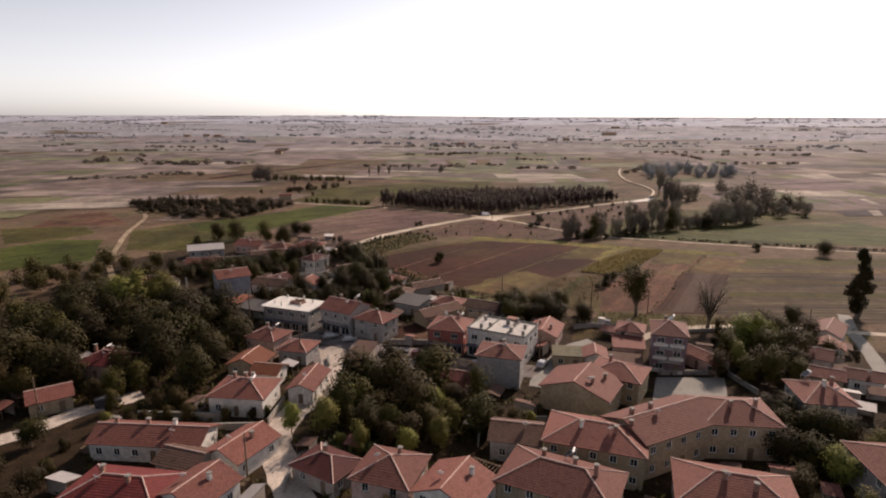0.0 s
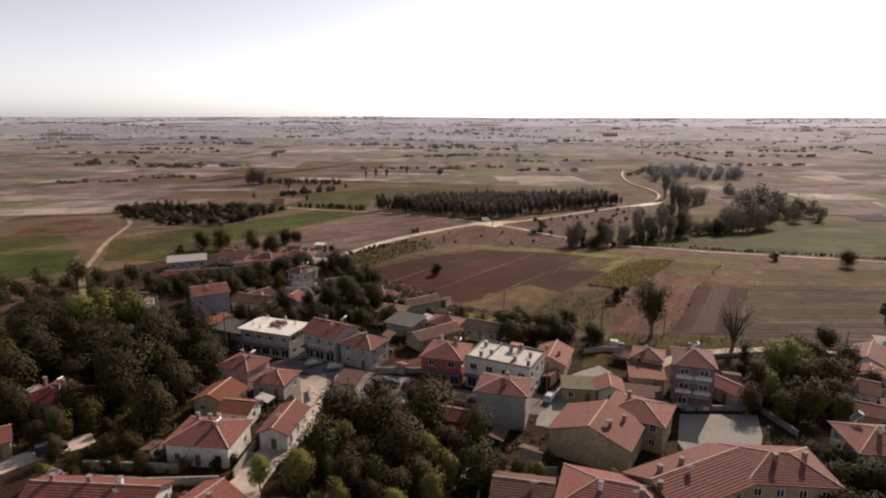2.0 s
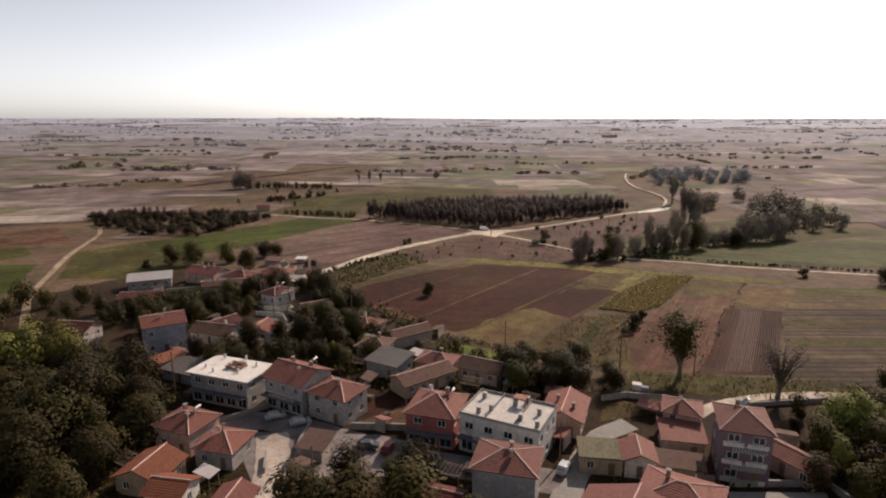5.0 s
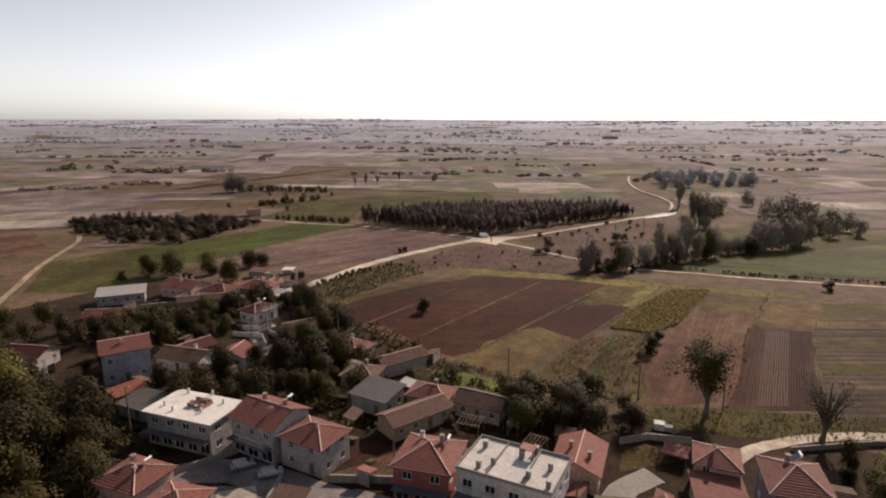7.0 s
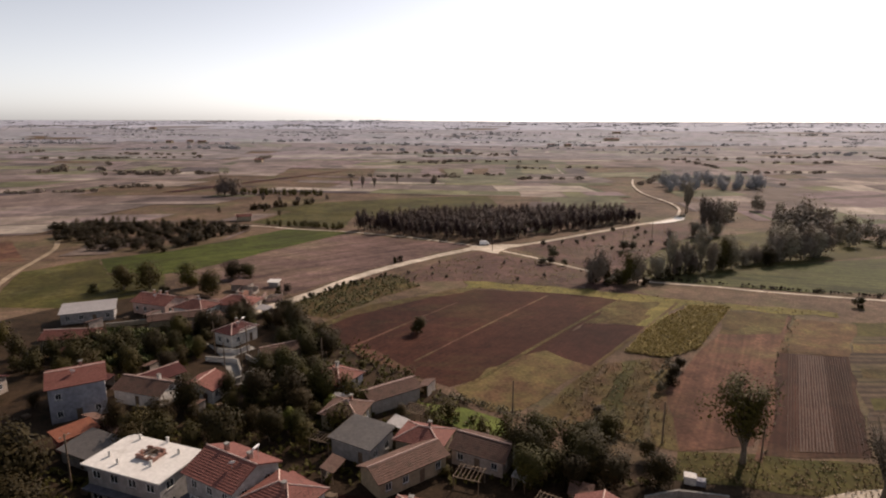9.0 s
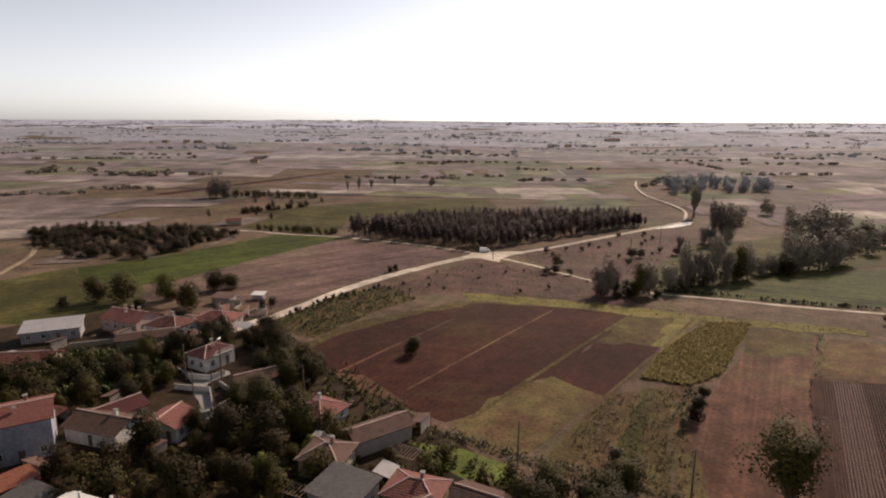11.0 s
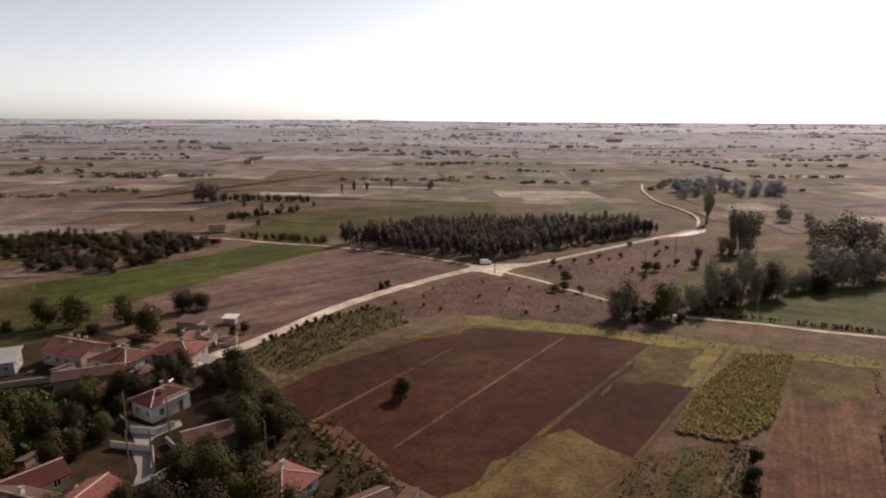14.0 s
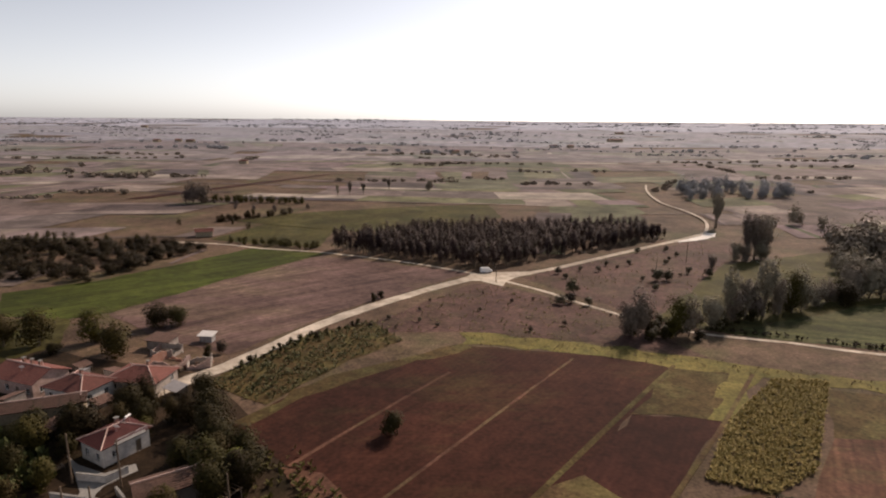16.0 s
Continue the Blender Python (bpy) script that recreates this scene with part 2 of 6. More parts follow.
M = {
    "earth": mat("dry_earth", [(0.0666, 0.0441, 0.0283), (0.107, 0.0706, 0.0483), (0.0799, 0.0588, 0.0314)], 0.06, fine=1.5, speck=0.4, ground=True, patch=((0.07, 0.066, 0.03), 0.5, 0.025, 0.8)),
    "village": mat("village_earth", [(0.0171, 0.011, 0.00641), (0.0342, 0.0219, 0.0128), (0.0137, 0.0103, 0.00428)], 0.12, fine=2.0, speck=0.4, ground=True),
    "plough": mat("ploughed_soil", [(0.0322, 0.0108, 0.00654), (0.0435, 0.0157, 0.00934)], 0.05, fine=1.2, speck=0.25, stripe=(54, 1.6, 0.05), ground=True, streak=0.4, patch=((0.05, 0.036, 0.014), 0.5, 0.045, 0.65)),
    "plough_dark": mat("dark_ploughed_soil", [(0.0332, 0.0114, 0.00777), (0.0429, 0.0149, 0.0101)], 0.06, fine=1.2, speck=0.2, stripe=(60, 1.4, 0.05), ground=True, streak=0.4, patch=((0.05, 0.03, 0.014), 0.56, 0.07, 0.5)),
    "furrow": mat("furrowed_soil", [(0.0309, 0.0126, 0.0084), (0.043, 0.019, 0.0121)], 0.1, fine=1.5, speck=0.25, stripe=(60, 1.2, 0.12), ground=True, patch=((0.075, 0.05, 0.03), 0.52, 0.06, 0.6)),
    "mauve": mat("bare_pinkish_soil", [(0.0679, 0.0318, 0.021), (0.0931, 0.0459, 0.0307), (0.0571, 0.0308, 0.0166)], 0.07, fine=1.2, speck=0.25, stripe=(60, 1.1, 0.05), ground=True, patch=((0.095, 0.083, 0.037), 0.5, 0.06, 0.7)),
    "stubble": mat("stubble_field", [(0.0899, 0.0551, 0.0461), (0.115, 0.0725, 0.0641)], 0.05, fine=0.8, speck=0.2, stripe=(42, 2.2, 0.07), ground=True, patch=((0.14, 0.109, 0.0644), 0.5, 0.03, 0.6)),
    "strips": mat("worn_strip_soil", [(0.0487, 0.0312, 0.0213), (0.0624, 0.0423, 0.0294), (0.0463, 0.0356, 0.0213)], 0.06, fine=0.8, speck=0.2, stripe=(-1, 2.6, 0.3), ground=True, streak=1.6, patch=((0.0731, 0.0645, 0.0258), 0.5, 0.04, 0.7)),
    "olive": mat("dry_grass", [(0.0674, 0.0386, 0.0202), (0.0885, 0.0515, 0.0268), (0.0548, 0.0354, 0.0179)], 0.08, fine=1.4, speck=0.35, ground=True, patch=((0.11, 0.088, 0.033), 0.46, 0.07, 0.85)),
    "green": mat("green_crop", [(0.0371, 0.046, 0.00801), (0.0482, 0.0566, 0.0103)], 0.05, fine=1.0, speck=0.2, stripe=(42, 2.4, 0.08), ground=True, patch=((0.075, 0.07, 0.018), 0.56, 0.03, 0.6)),
    "dull_green": mat("dull_green_field", [(0.0355, 0.0365, 0.00835), (0.0544, 0.046, 0.0131), (0.0313, 0.0324, 0.00715)], 0.04, fine=0.8, speck=0.3, ground=True, patch=((0.085, 0.075, 0.03), 0.52, 0.03, 0.8)),
    "meadow_grass": mat("damp_meadow_grass", [(0.034, 0.04, 0.013), (0.052, 0.056, 0.019), (0.04, 0.043, 0.016)], 0.05, fine=1.0, speck=0.3, stripe=(-20, 4.5, 0.12), ground=True, patch=((0.075, 0.07, 0.03), 0.52, 0.05, 0.8)),
    "lawn": mat("lawn_grass", [(0.0748, 0.0967, 0.022), (0.105, 0.119, 0.0308)], 0.2, fine=2.0, speck=0.3, ground=True),
    "yellow": mat("yellow_weed", [(0.116, 0.0983, 0.0277), (0.146, 0.12, 0.038), (0.098, 0.0898, 0.0277)], 0.08, fine=1.5, speck=0.35, ground=True, patch=((0.0658, 0.0741, 0.0216), 0.5, 0.09, 0.55)),
    "scrub": mat("scrub_ground", [(0.0637, 0.0357, 0.0303), (0.0928, 0.0525, 0.0434), (0.0487, 0.0337, 0.0194)], 0.06, fine=1.0, speck=0.4, ground=True, patch=((0.066, 0.048, 0.03), 0.5, 0.05, 0.8)),
    "weeds": mat("weedy_strip", [(0.049, 0.0359, 0.0123), (0.0691, 0.0454, 0.0183), (0.0366, 0.031, 0.0107)], 0.1, fine=1.5, speck=0.4, ground=True, patch=((0.095, 0.082, 0.03), 0.48, 0.12, 0.8)),
    "dirt_road": mat("pale_dirt_road", [(0.359, 0.309, 0.245), (0.446, 0.387, 0.316)], 0.15, fine=1.5, speck=0.15, ground=True, patch=((0.243, 0.187, 0.133), 0.54, 0.12, 0.6)),
    "asphalt": mat("dusty_asphalt", [(0.244, 0.191, 0.162), (0.311, 0.25, 0.203)], 0.15, fine=2.0, speck=0.2),
    "tarmac": mat("worn_dark_tarmac", [(0.128, 0.112, 0.112), (0.187, 0.165, 0.16), (0.145, 0.124, 0.115)], 0.12, fine=2.0, speck=0.2, ground=True),
    "pale_street": mat("dusty_concrete_street", [(0.36, 0.31, 0.27), (0.44, 0.38, 0.33), (0.3, 0.255, 0.22)], 0.15, fine=2.0, speck=0.2, ground=True),
    "track": mat("dusty_farm_track", [(0.2, 0.155, 0.105), (0.28, 0.22, 0.155)], 0.15, fine=1.5, speck=0.2, ground=True),
    "gravel": mat("white_gravel", [(0.599, 0.569, 0.519), (0.698, 0.668, 0.619)], 0.2, fine=2.0, speck=0.1),
    "concrete": mat("pale_concrete", [(0.193, 0.183, 0.168), (0.242, 0.231, 0.212)], 0.2, fine=2.0, speck=0.15),
    "tile": mat("terracotta_tile", [(0.118, 0.0418, 0.0326), (0.162, 0.0634, 0.0502), (0.135, 0.0557, 0.0437)], 0.8, rough=0.8, fine=5, speck=0.45, vary=0.22),
    "tile_red": mat("bright_red_tile", [(0.099, 0.0183, 0.0176), (0.132, 0.028, 0.0247)], 0.8, rough=0.7, fine=5, speck=0.45, vary=0.15),
    "tile_dark": mat("dark_red_tile", [(0.0578, 0.0149, 0.0136), (0.081, 0.023, 0.0203)], 0.5, rough=0.75, fine=5, speck=0.3),
    "tile_old": mat("weathered_brown_tile", [(0.0771, 0.0411, 0.0309), (0.113, 0.0669, 0.0515), (0.0617, 0.0411, 0.0309)], 0.6, rough=0.9, fine=5, speck=0.35, vary=0.2),
    "tile_orange": mat("orange_tile", [(0.143, 0.0457, 0.024), (0.166, 0.0622, 0.0354)], 0.8, rough=0.8, fine=5, speck=0.45, vary=0.15),
    "mortar": mat("ridge_mortar", [(0.482, 0.331, 0.282), (0.583, 0.442, 0.381)], 1.0, fine=6, speck=0.2),
    "white": mat("white_plaster", [(0.509, 0.485, 0.45), (0.583, 0.558, 0.524)], 0.5, fine=1.6, speck=0.22, vary=0.08),
    "cream": mat("cream_plaster", [(0.282, 0.225, 0.153), (0.336, 0.277, 0.193)], 0.5, fine=1.6, speck=0.22, vary=0.12),
    "pink": mat("pink_plaster", [(0.353, 0.242, 0.205), (0.41, 0.297, 0.255)], 0.5, fine=1.6, speck=0.22, vary=0.1),
    "grey": mat("bare_grey_render", [(0.242, 0.227, 0.22), (0.304, 0.29, 0.277)], 0.5, fine=1.6, speck=0.22, vary=0.1),
    "blue": mat("pale_blue_plaster", [(0.241, 0.241, 0.274), (0.302, 0.297, 0.325)], 0.5, fine=1.6, speck=0.22),
    "brick": mat("dark_red_plaster", [(0.264, 0.0835, 0.0686), (0.332, 0.117, 0.0983)], 0.6, fine=5, speck=0.2),
    "brick_bare": mat("bare_hollow_brick", [(0.26, 0.13, 0.09), (0.34, 0.18, 0.13), (0.3, 0.2, 0.16)], 0.9, fine=5, speck=0.3),
    "navy": mat("dark_plum_plaster", [(0.128, 0.0881, 0.108), (0.166, 0.117, 0.136)], 0.6, fine=5, speck=0.15),
    "roof_white": mat("white_roof_coat", [(0.5, 0.48, 0.45), (0.6, 0.58, 0.545)], 0.3, fine=2, speck=0.1, patch=((0.3, 0.27, 0.235), 0.55, 0.25, 0.6)),
    "roof_grey": mat("grey_roof_screed", [(0.362, 0.342, 0.321), (0.482, 0.461, 0.432)], 0.3, fine=2, speck=0.15),
    "moss": mat("mossy_roof_felt", [(0.06, 0.062, 0.035), (0.12, 0.105, 0.07), (0.085, 0.085, 0.04)], 0.5, fine=3, speck=0.3),
    "sheet": mat("grey_roof_sheet", [(0.247, 0.231, 0.231), (0.317, 0.299, 0.291)], 0.3, rough=0.6, fine=2, speck=0.12, vary=0.15),
    "canvas": mat("dark_awning_canvas", [(0.073, 0.073, 0.0876), (0.117, 0.117, 0.139)], 1.0, fine=3, speck=0.2),
    "sheet_dark": mat("dark_roof_sheet", [(0.0682, 0.0608, 0.0585), (0.0963, 0.0874, 0.0805)], 0.3, rough=0.6, fine=2, speck=0.2),
    "frame": mat("white_frame", [(0.70, 0.69, 0.67), (0.78, 0.77, 0.75)], 1, rough=0.5, fine=5, speck=0.05),
    "wood": mat("weathered_wood", [(0.114, 0.0816, 0.0571), (0.18, 0.131, 0.0898)], 2, fine=8, speck=0.3),
    "metal": mat("galvanised_metal", [(0.502, 0.502, 0.515), (0.447, 0.447, 0.456)], 2, rough=0.45, metal=0.7, fine=5, speck=0.1),
    "soot": mat("sooty_brick", [(0.201, 0.113, 0.0879), (0.301, 0.164, 0.126)], 2, fine=8, speck=0.3),
    "bark": mat("bark", [(0.113, 0.0879, 0.0628), (0.188, 0.15, 0.113)], 2, fine=8, speck=0.3),
    "stone": mat("stone_wall", [(0.255, 0.215, 0.186), (0.372, 0.324, 0.284)], 0.8, fine=4, speck=0.3),
    "rubber": mat("rubber", [(0.0292, 0.0292, 0.0292), (0.0438, 0.0438, 0.0438)], 2, fine=8),
    "car_white": mat("white_car_paint", [(0.72, 0.72, 0.72), (0.78, 0.78, 0.78)], 1, rough=0.25, speck=0.03),
    "car_silver": mat("silver_car_paint", [(0.42, 0.43, 0.45), (0.48, 0.49, 0.5)], 1, rough=0.25, metal=0.4, speck=0.03),
    "car_dark": mat("dark_car_paint", [(0.0438, 0.0438, 0.0511), (0.073, 0.073, 0.0803)], 1, rough=0.25, speck=0.03),
    "car_red": mat("red_car_paint", [(0.153, 0.0263, 0.0263), (0.175, 0.035, 0.035)], 1, rough=0.25, speck=0.03),
    "leaf": leaf_mat("dark_leaves", (0.0164, 0.0137, 0.00293), (0.0384, 0.028, 0.00533)),
    "leaf_olive": leaf_mat("olive_leaves", (0.0266, 0.0211, 0.00335), (0.0557, 0.0381, 0.0073)),
    "leaf_yellow": leaf_mat("yellow_green_leaves", (0.0857, 0.0882, 0.0187), (0.162, 0.146, 0.0327), 0.12),
    # streamside and plain trees: lightened, some haze put into the colour
    "leaf_grey": leaf_mat("grey_green_leaves", (0.115, 0.0955, 0.0732), (0.211, 0.167, 0.128)),
    "leaf_brown": leaf_mat("browning_leaves", (0.0493, 0.0405, 0.0248), (0.0917, 0.0728, 0.0445)),
    # far trees: distance haze painted into the leaf colour
    "leaf_far": leaf_mat("hazed_far_leaves", (0.22, 0.222, 0.229), (0.345, 0.339, 0.35), 0.1),
    "needle": leaf_mat("pine_needles", (0.0336, 0.0225, 0.0206), (0.0774, 0.0468, 0.0411), 0.35),
    "corn": leaf_mat("drying_corn_leaves", (0.189, 0.129, 0.0485), (0.347, 0.218, 0.092), 0.05),
    "ridge_soil": mat("pale_ridge_soil", [(0.084, 0.0529, 0.0411), (0.109, 0.0721, 0.0566)], 0.5, fine=3, speck=0.3),
    "weedleaf": leaf_mat("dry_weed_leaves", (0.0961, 0.0791, 0.0293), (0.181, 0.142, 0.0565), 0.05),
    "veg": leaf_mat("vegetable_leaves", (0.0426, 0.0499, 0.0161), (0.0939, 0.0921, 0.032), 0.05),
}
glass = bpy.data.materials.new("window_glass")
glass.use_nodes = True
gb = glass.node_tree.nodes["Principled BSDF"]
gb.inputs["Base Color"].default_value, gb.inputs["Roughness"].default_value = (0.02, 0.025, 0.03, 1), 0.06
M["glass"] = glass


# ---- mesh helpers ----
def link_mesh(name, bm, material):
    me = bpy.data.meshes.new(name)
    bm.to_mesh(me)
    bm.free()
    me.materials.append(M[material])
    return new(name, me)


def part(name, bm, material, parent, label=""):
    ob = link_mesh(name, bm, material)
    ob.parent = parent
    return tagged(ob, label)


def share(name, me, parent, m):
    """One more object on a mesh that is there already."""
    ob = new(name, me)
    ob.parent, ob.matrix_basis = parent, m
    return ob


def box(bm, x0, x1, y0, y1, z0, z1, m=None):
    vs = [bm.verts.new((m @ Vector(p)) if m else p) for p in
          ((x0, y0, z0), (x1, y0, z0), (x1, y1, z0), (x0, y1, z0), (x0, y0, z1), (x1, y0, z1), (x1, y1, z1), (x0, y1, z1))]
    for f in ((3, 2, 1, 0), (4, 5, 6, 7), (0, 1, 5, 4), (1, 2, 6, 5), (2, 3, 7, 6), (3, 0, 4, 7)):
        bm.faces.new([vs[i] for i in f])
    return bm


def boxes(*rows):
    bm = bmesh.new()
    for r in rows:
        box(bm, *r)
    return bm


def tube(bm, a, b, r0, r1, n=6):
    a, b = Vector(a), Vector(b)
    q = (b - a).to_track_quat("Z", "Y").to_matrix()
    ring = [[bm.verts.new(p + q @ Vector((r * math.cos(k * 2 * math.pi / n), r * math.sin(k * 2 * math.pi / n), 0))) for k in range(n)]
            for p, r in ((a, r0), (b, r1))]
    for k in range(n):
        bm.faces.new((ring[0][k], ring[0][(k + 1) % n], ring[1][(k + 1) % n], ring[1][k]))
    bm.faces.new(ring[1])
    return bm


def empty(name, m, label, category, group="", kind=""):
    ob = new(name)
    ob.matrix_basis = m
    ob.empty_display_size = 0.5
    return tagged(ob, label, category, group, kind)


def solid(name, bm, material, label, category, kind="structure", group=""):
    return tagged(link_mesh(name, bm, material), label, category, group, kind)


# ---- ground, fields, roads ----
def graded(limit, fine, first, grow):
    out, x, s = [0.0], 0.0, first
    while x < limit:
        x += s
        if x > fine:
            s *= grow
        out.append(x)
    return out


gx = graded(4600, 320, 12, 1.12)
gx = [-v for v in reversed(gx[1:])] + gx
gy = [-v for v in reversed(graded(1500, 60, 30, 1.3)[1:])] + graded(4850, 620, 12, 1.05)
gv = [(x, y, zg(x, y)) for y in gy for x in gx]
nx = len(gx)
gf = [(j * nx + i, j * nx + i + 1, (j + 1) * nx + i + 1, (j + 1) * nx + i) for j in range(len(gy) - 1) for i in range(nx - 1)]
gm = bpy.data.meshes.new("ground")
gm.from_pydata(gv, [], gf)
gm.materials.append(M["earth"])
tagged(new("ground", gm), "dry brown earth of a wide farmed plain", "ground", kind="structure")


def drape(bm, lift, step=14):
    """Cut a flat outline into cells and lay it on the ground."""
    xs, ys = [v.co.x for v in bm.verts], [v.co.y for v in bm.verts]
    for lo, hi, axis in ((min(xs), max(xs), 0), (min(ys), max(ys), 1)):
        k = math.floor(lo / step) + 1
        while k * step < hi:
            co, no = [0, 0, 0], [0, 0, 0]
            co[axis], no[axis] = k * step, 1
            bmesh.ops.bisect_plane(bm, geom=bm.verts[:] + bm.edges[:] + bm.faces[:], plane_co=co, plane_no=no)
            k += 1
    for v in bm.verts:
        v.co.z = zg(v.co.x, v.co.y) + lift * 0.45
    return bm


FIELDS = []


def field(name, pts, material, label, lift=0.12, kind="structure", rag=0.7):
    """A field with slightly ragged edges."""
    FIELDS.append((min(p[0] for p in pts), max(p[0] for p in pts), min(p[1] for p in pts), max(p[1] for p in pts), pts))
    rng = random.Random(name + str(pts[0]))
    bm = bmesh.new()
    out = []
    for (x0, y0), (x1, y1) in zip(pts, pts[1:] + pts[:1]):
        n = max(1, int(math.hypot(x1 - x0, y1 - y0) / 5))
        for k in range(n):
            a = k / n
            w = rag if k else 0.2
            out.append((x0 + (x1 - x0) * a + rng.uniform(-w, w), y0 + (y1 - y0) * a + rng.uniform(-w, w), 0))
    bm.faces.new([bm.verts.new(p) for p in out])
    bmesh.ops.triangulate(bm, faces=bm.faces[:])
    bmesh.ops.recalc_face_normals(bm, faces=bm.faces[:])
    drape(bm, lift)
    for f in bm.faces:
        if f.normal.z < 0:
            f.normal_flip()
    return solid(name, bm, material, label, "field", kind)


ROADS = []
YARDS = [[(-64, 169), (-46, 169), (-48, 186), (-68, 186)], [(-56, 184), (-36, 184), (-36, 200), (-54, 200)], [(-54, 199), (-38, 200), (-35, 213), (-41, 215), (-54, 212)], [(45, 116), (60, 116), (57, 108), (52, 100), (41, 98), (41, 106)], [(-20, 131), (-10, 133), (-3, 130), (-7, 120), (-18, 120)], [(-33, 134), (-25, 134), (-22, 121), (-27, 117), (-31, 124)],
         [(-72, 162), (-58, 168), (-52, 162), (-62, 150), (-72, 152)], [(-78, 168), (-68, 170), (-62, 176), (-60, 164), (-72, 158)]]


def spline(pts, n=5):
    out = []
    for i in range(len(pts) - 1):
        p0, p1, p2, p3 = (Vector(pts[min(max(k, 0), len(pts) - 1)]) for k in (i - 1, i, i + 1, i + 2))
        for k in range(n):
            t = k / n
            out.append(0.5 * ((2 * p1) + (p2 - p0) * t + (2 * p0 - 5 * p1 + 4 * p2 - p3) * t * t + (3 * p1 - p0 - 3 * p2 + p3) * t ** 3))
    return out + [Vector(pts[-1])]


def road(name, pts, width, material, label, lift=0.2, category="road"):
    rng = random.Random(name + str(pts[0]))
    line = spline(pts)
    ROADS.append((line, width))
    bm = bmesh.new()
    last = None
    for i, p in enumerate(line):
        d = (line[min(i + 1, len(line) - 1)] - line[max(i - 1, 0)]).normalized()
        nrm = Vector((-d.y, d.x))
        row = []
        for s in (-1, -0.33, 0.33, 1):
            q = p + nrm * s * width / 2 * (1 + rng.uniform(-0.09, 0.09) * (abs(s) == 1))
            row.append(bm.verts.new((q.x, q.y, zg(q.x, q.y) + lift * 0.5 + 0.7 * min(1, max(0, (q.y - 440) / 40)) + 0.03 * (abs(s) < 1))))
        if last:
            for k in range(3):
                bm.faces.new((last[k + 1], last[k], row[k], row[k + 1]))
        last = row
    bmesh.ops.recalc_face_normals(bm, faces=bm.faces[:])
    if sum(f.normal.z for f in bm.faces) < 0:
        bmesh.ops.reverse_faces(bm, faces=bm.faces[:])
    return solid(name, bm, material, label, category)


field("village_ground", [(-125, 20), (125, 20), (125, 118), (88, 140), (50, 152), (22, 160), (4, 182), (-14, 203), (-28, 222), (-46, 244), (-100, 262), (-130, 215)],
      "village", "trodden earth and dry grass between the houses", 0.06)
field("ploughed_field", [(-33, 222), (-22, 239), (-8, 251), (11, 265), (41, 259), (62, 252), (43, 227), (29, 206), (11, 189), (5, 185), (-4, 192), (-12, 202), (-18, 207)],
      "plough", "large freshly ploughed reddish-brown field", 0.14)
field("dark_field", [(43, 227), (60, 224), (38, 196), (29, 206)], "plough_dark", "small square field of dark ploughed soil", 0.18)
field("fallow_field", [(62, 252), (73, 249), (57, 225), (43, 227)], "weeds", "fallow strip of thin dull grass", 0.16, rag=1.3)
field("yellow_field", [(73, 249), (79, 246), (61, 224), (57, 225)], "yellow", "narrow plot of yellow-green weeds", 0.16, rag=1.4)
field("grass_field", [(6, 185), (23, 203), (29, 206), (38, 196), (26, 183), (19, 175), (13, 174), (9, 179)], "olive", "olive dry-grass plot beside the ploughed soil", 0.16, rag=1.4)
field("yellow_strip", [(11, 275), (43, 268), (73, 255), (100, 244), (121, 237), (118, 232), (90, 240), (71, 248), (41, 259), (11, 265)], "yellow",
      "long yellow-green weedy headland strip", 0.17, rag=1.8)
field("corn_ground", [(80, 244), (92, 243), (67, 207), (57, 201), (48, 205), (60, 223)], "weeds", "earth under a plot of drying corn", 0.15)
for k, mm in enumerate(("weeds", "olive", "dull_green", "weeds", "olive")):
    a, b = k / 5, (k + 1) / 5
    far0, far1 = (38 + 19 * a, 197 + 5 * a), (38 + 19 * b, 197 + 5 * b)
    near0, near1 = (20 + 24 * a, 170 - 10 * a), (20 + 24 * b, 170 - 10 * b)
    field("grass_strip", [far0, far1, near1, near0], mm, "narrow diagonal strip of rough grass", 0.13 + 0.02 * (k % 2), rag=0.9)
field("grey_green_field", [(89, 239), (105, 234), (95, 218), (77, 218)], "weeds", "small grey-olive fallow plot", 0.15)
field("pinkish_field", [(77, 218), (95, 218), (82, 200), (58, 162), (44, 160), (50, 183), (66, 205)], "mauve", "bare pinkish harvested plot", 0.14)
field("furrow_field", [(85, 205), (101, 202), (76, 158), (58, 159)], "furrow", "brown field combed with straight furrows", 0.16)
field("tan_field", [(105, 231), (119, 226), (101, 202), (85, 205)], "olive", "dry tan stubble plot with faint rows", 0.15)
field("brown_strips", [(101, 202), (112, 217), (205, 215), (200, 145), (84, 153), (77, 158)], "strips", "brown field in long worn strips", 0.13)
field("olive_strips", [(112, 217), (119, 228), (215, 226), (205, 215)], "dull_green", "olive grass strip beside brown strips", 0.14)
field("tan_strip", [(104, 205), (108, 211), (200, 209), (200, 203)], "olive", "narrow dry grass strip between brown strips", 0.16)
field("dark_strip", [(96, 190), (99, 195), (200, 193), (200, 188)], "weeds", "narrow weedy strip in the brown field", 0.16)
field("green_strip", [(88, 175), (91, 180), (200, 178), (200, 173)], "dull_green", "narrow green strip in the brown field", 0.16)
field("hedge_bank", [(44, 160), (58, 159), (84, 155), (110, 145), (108, 138), (70, 146), (40, 152)], "dull_green", "weedy bank between fields and gardens", 0.15)
field("lawn", [(-1, 178), (8, 176), (15, 171), (16, 165), (9, 166), (2, 172)], "lawn", "small bright green garden lawn", 0.15)
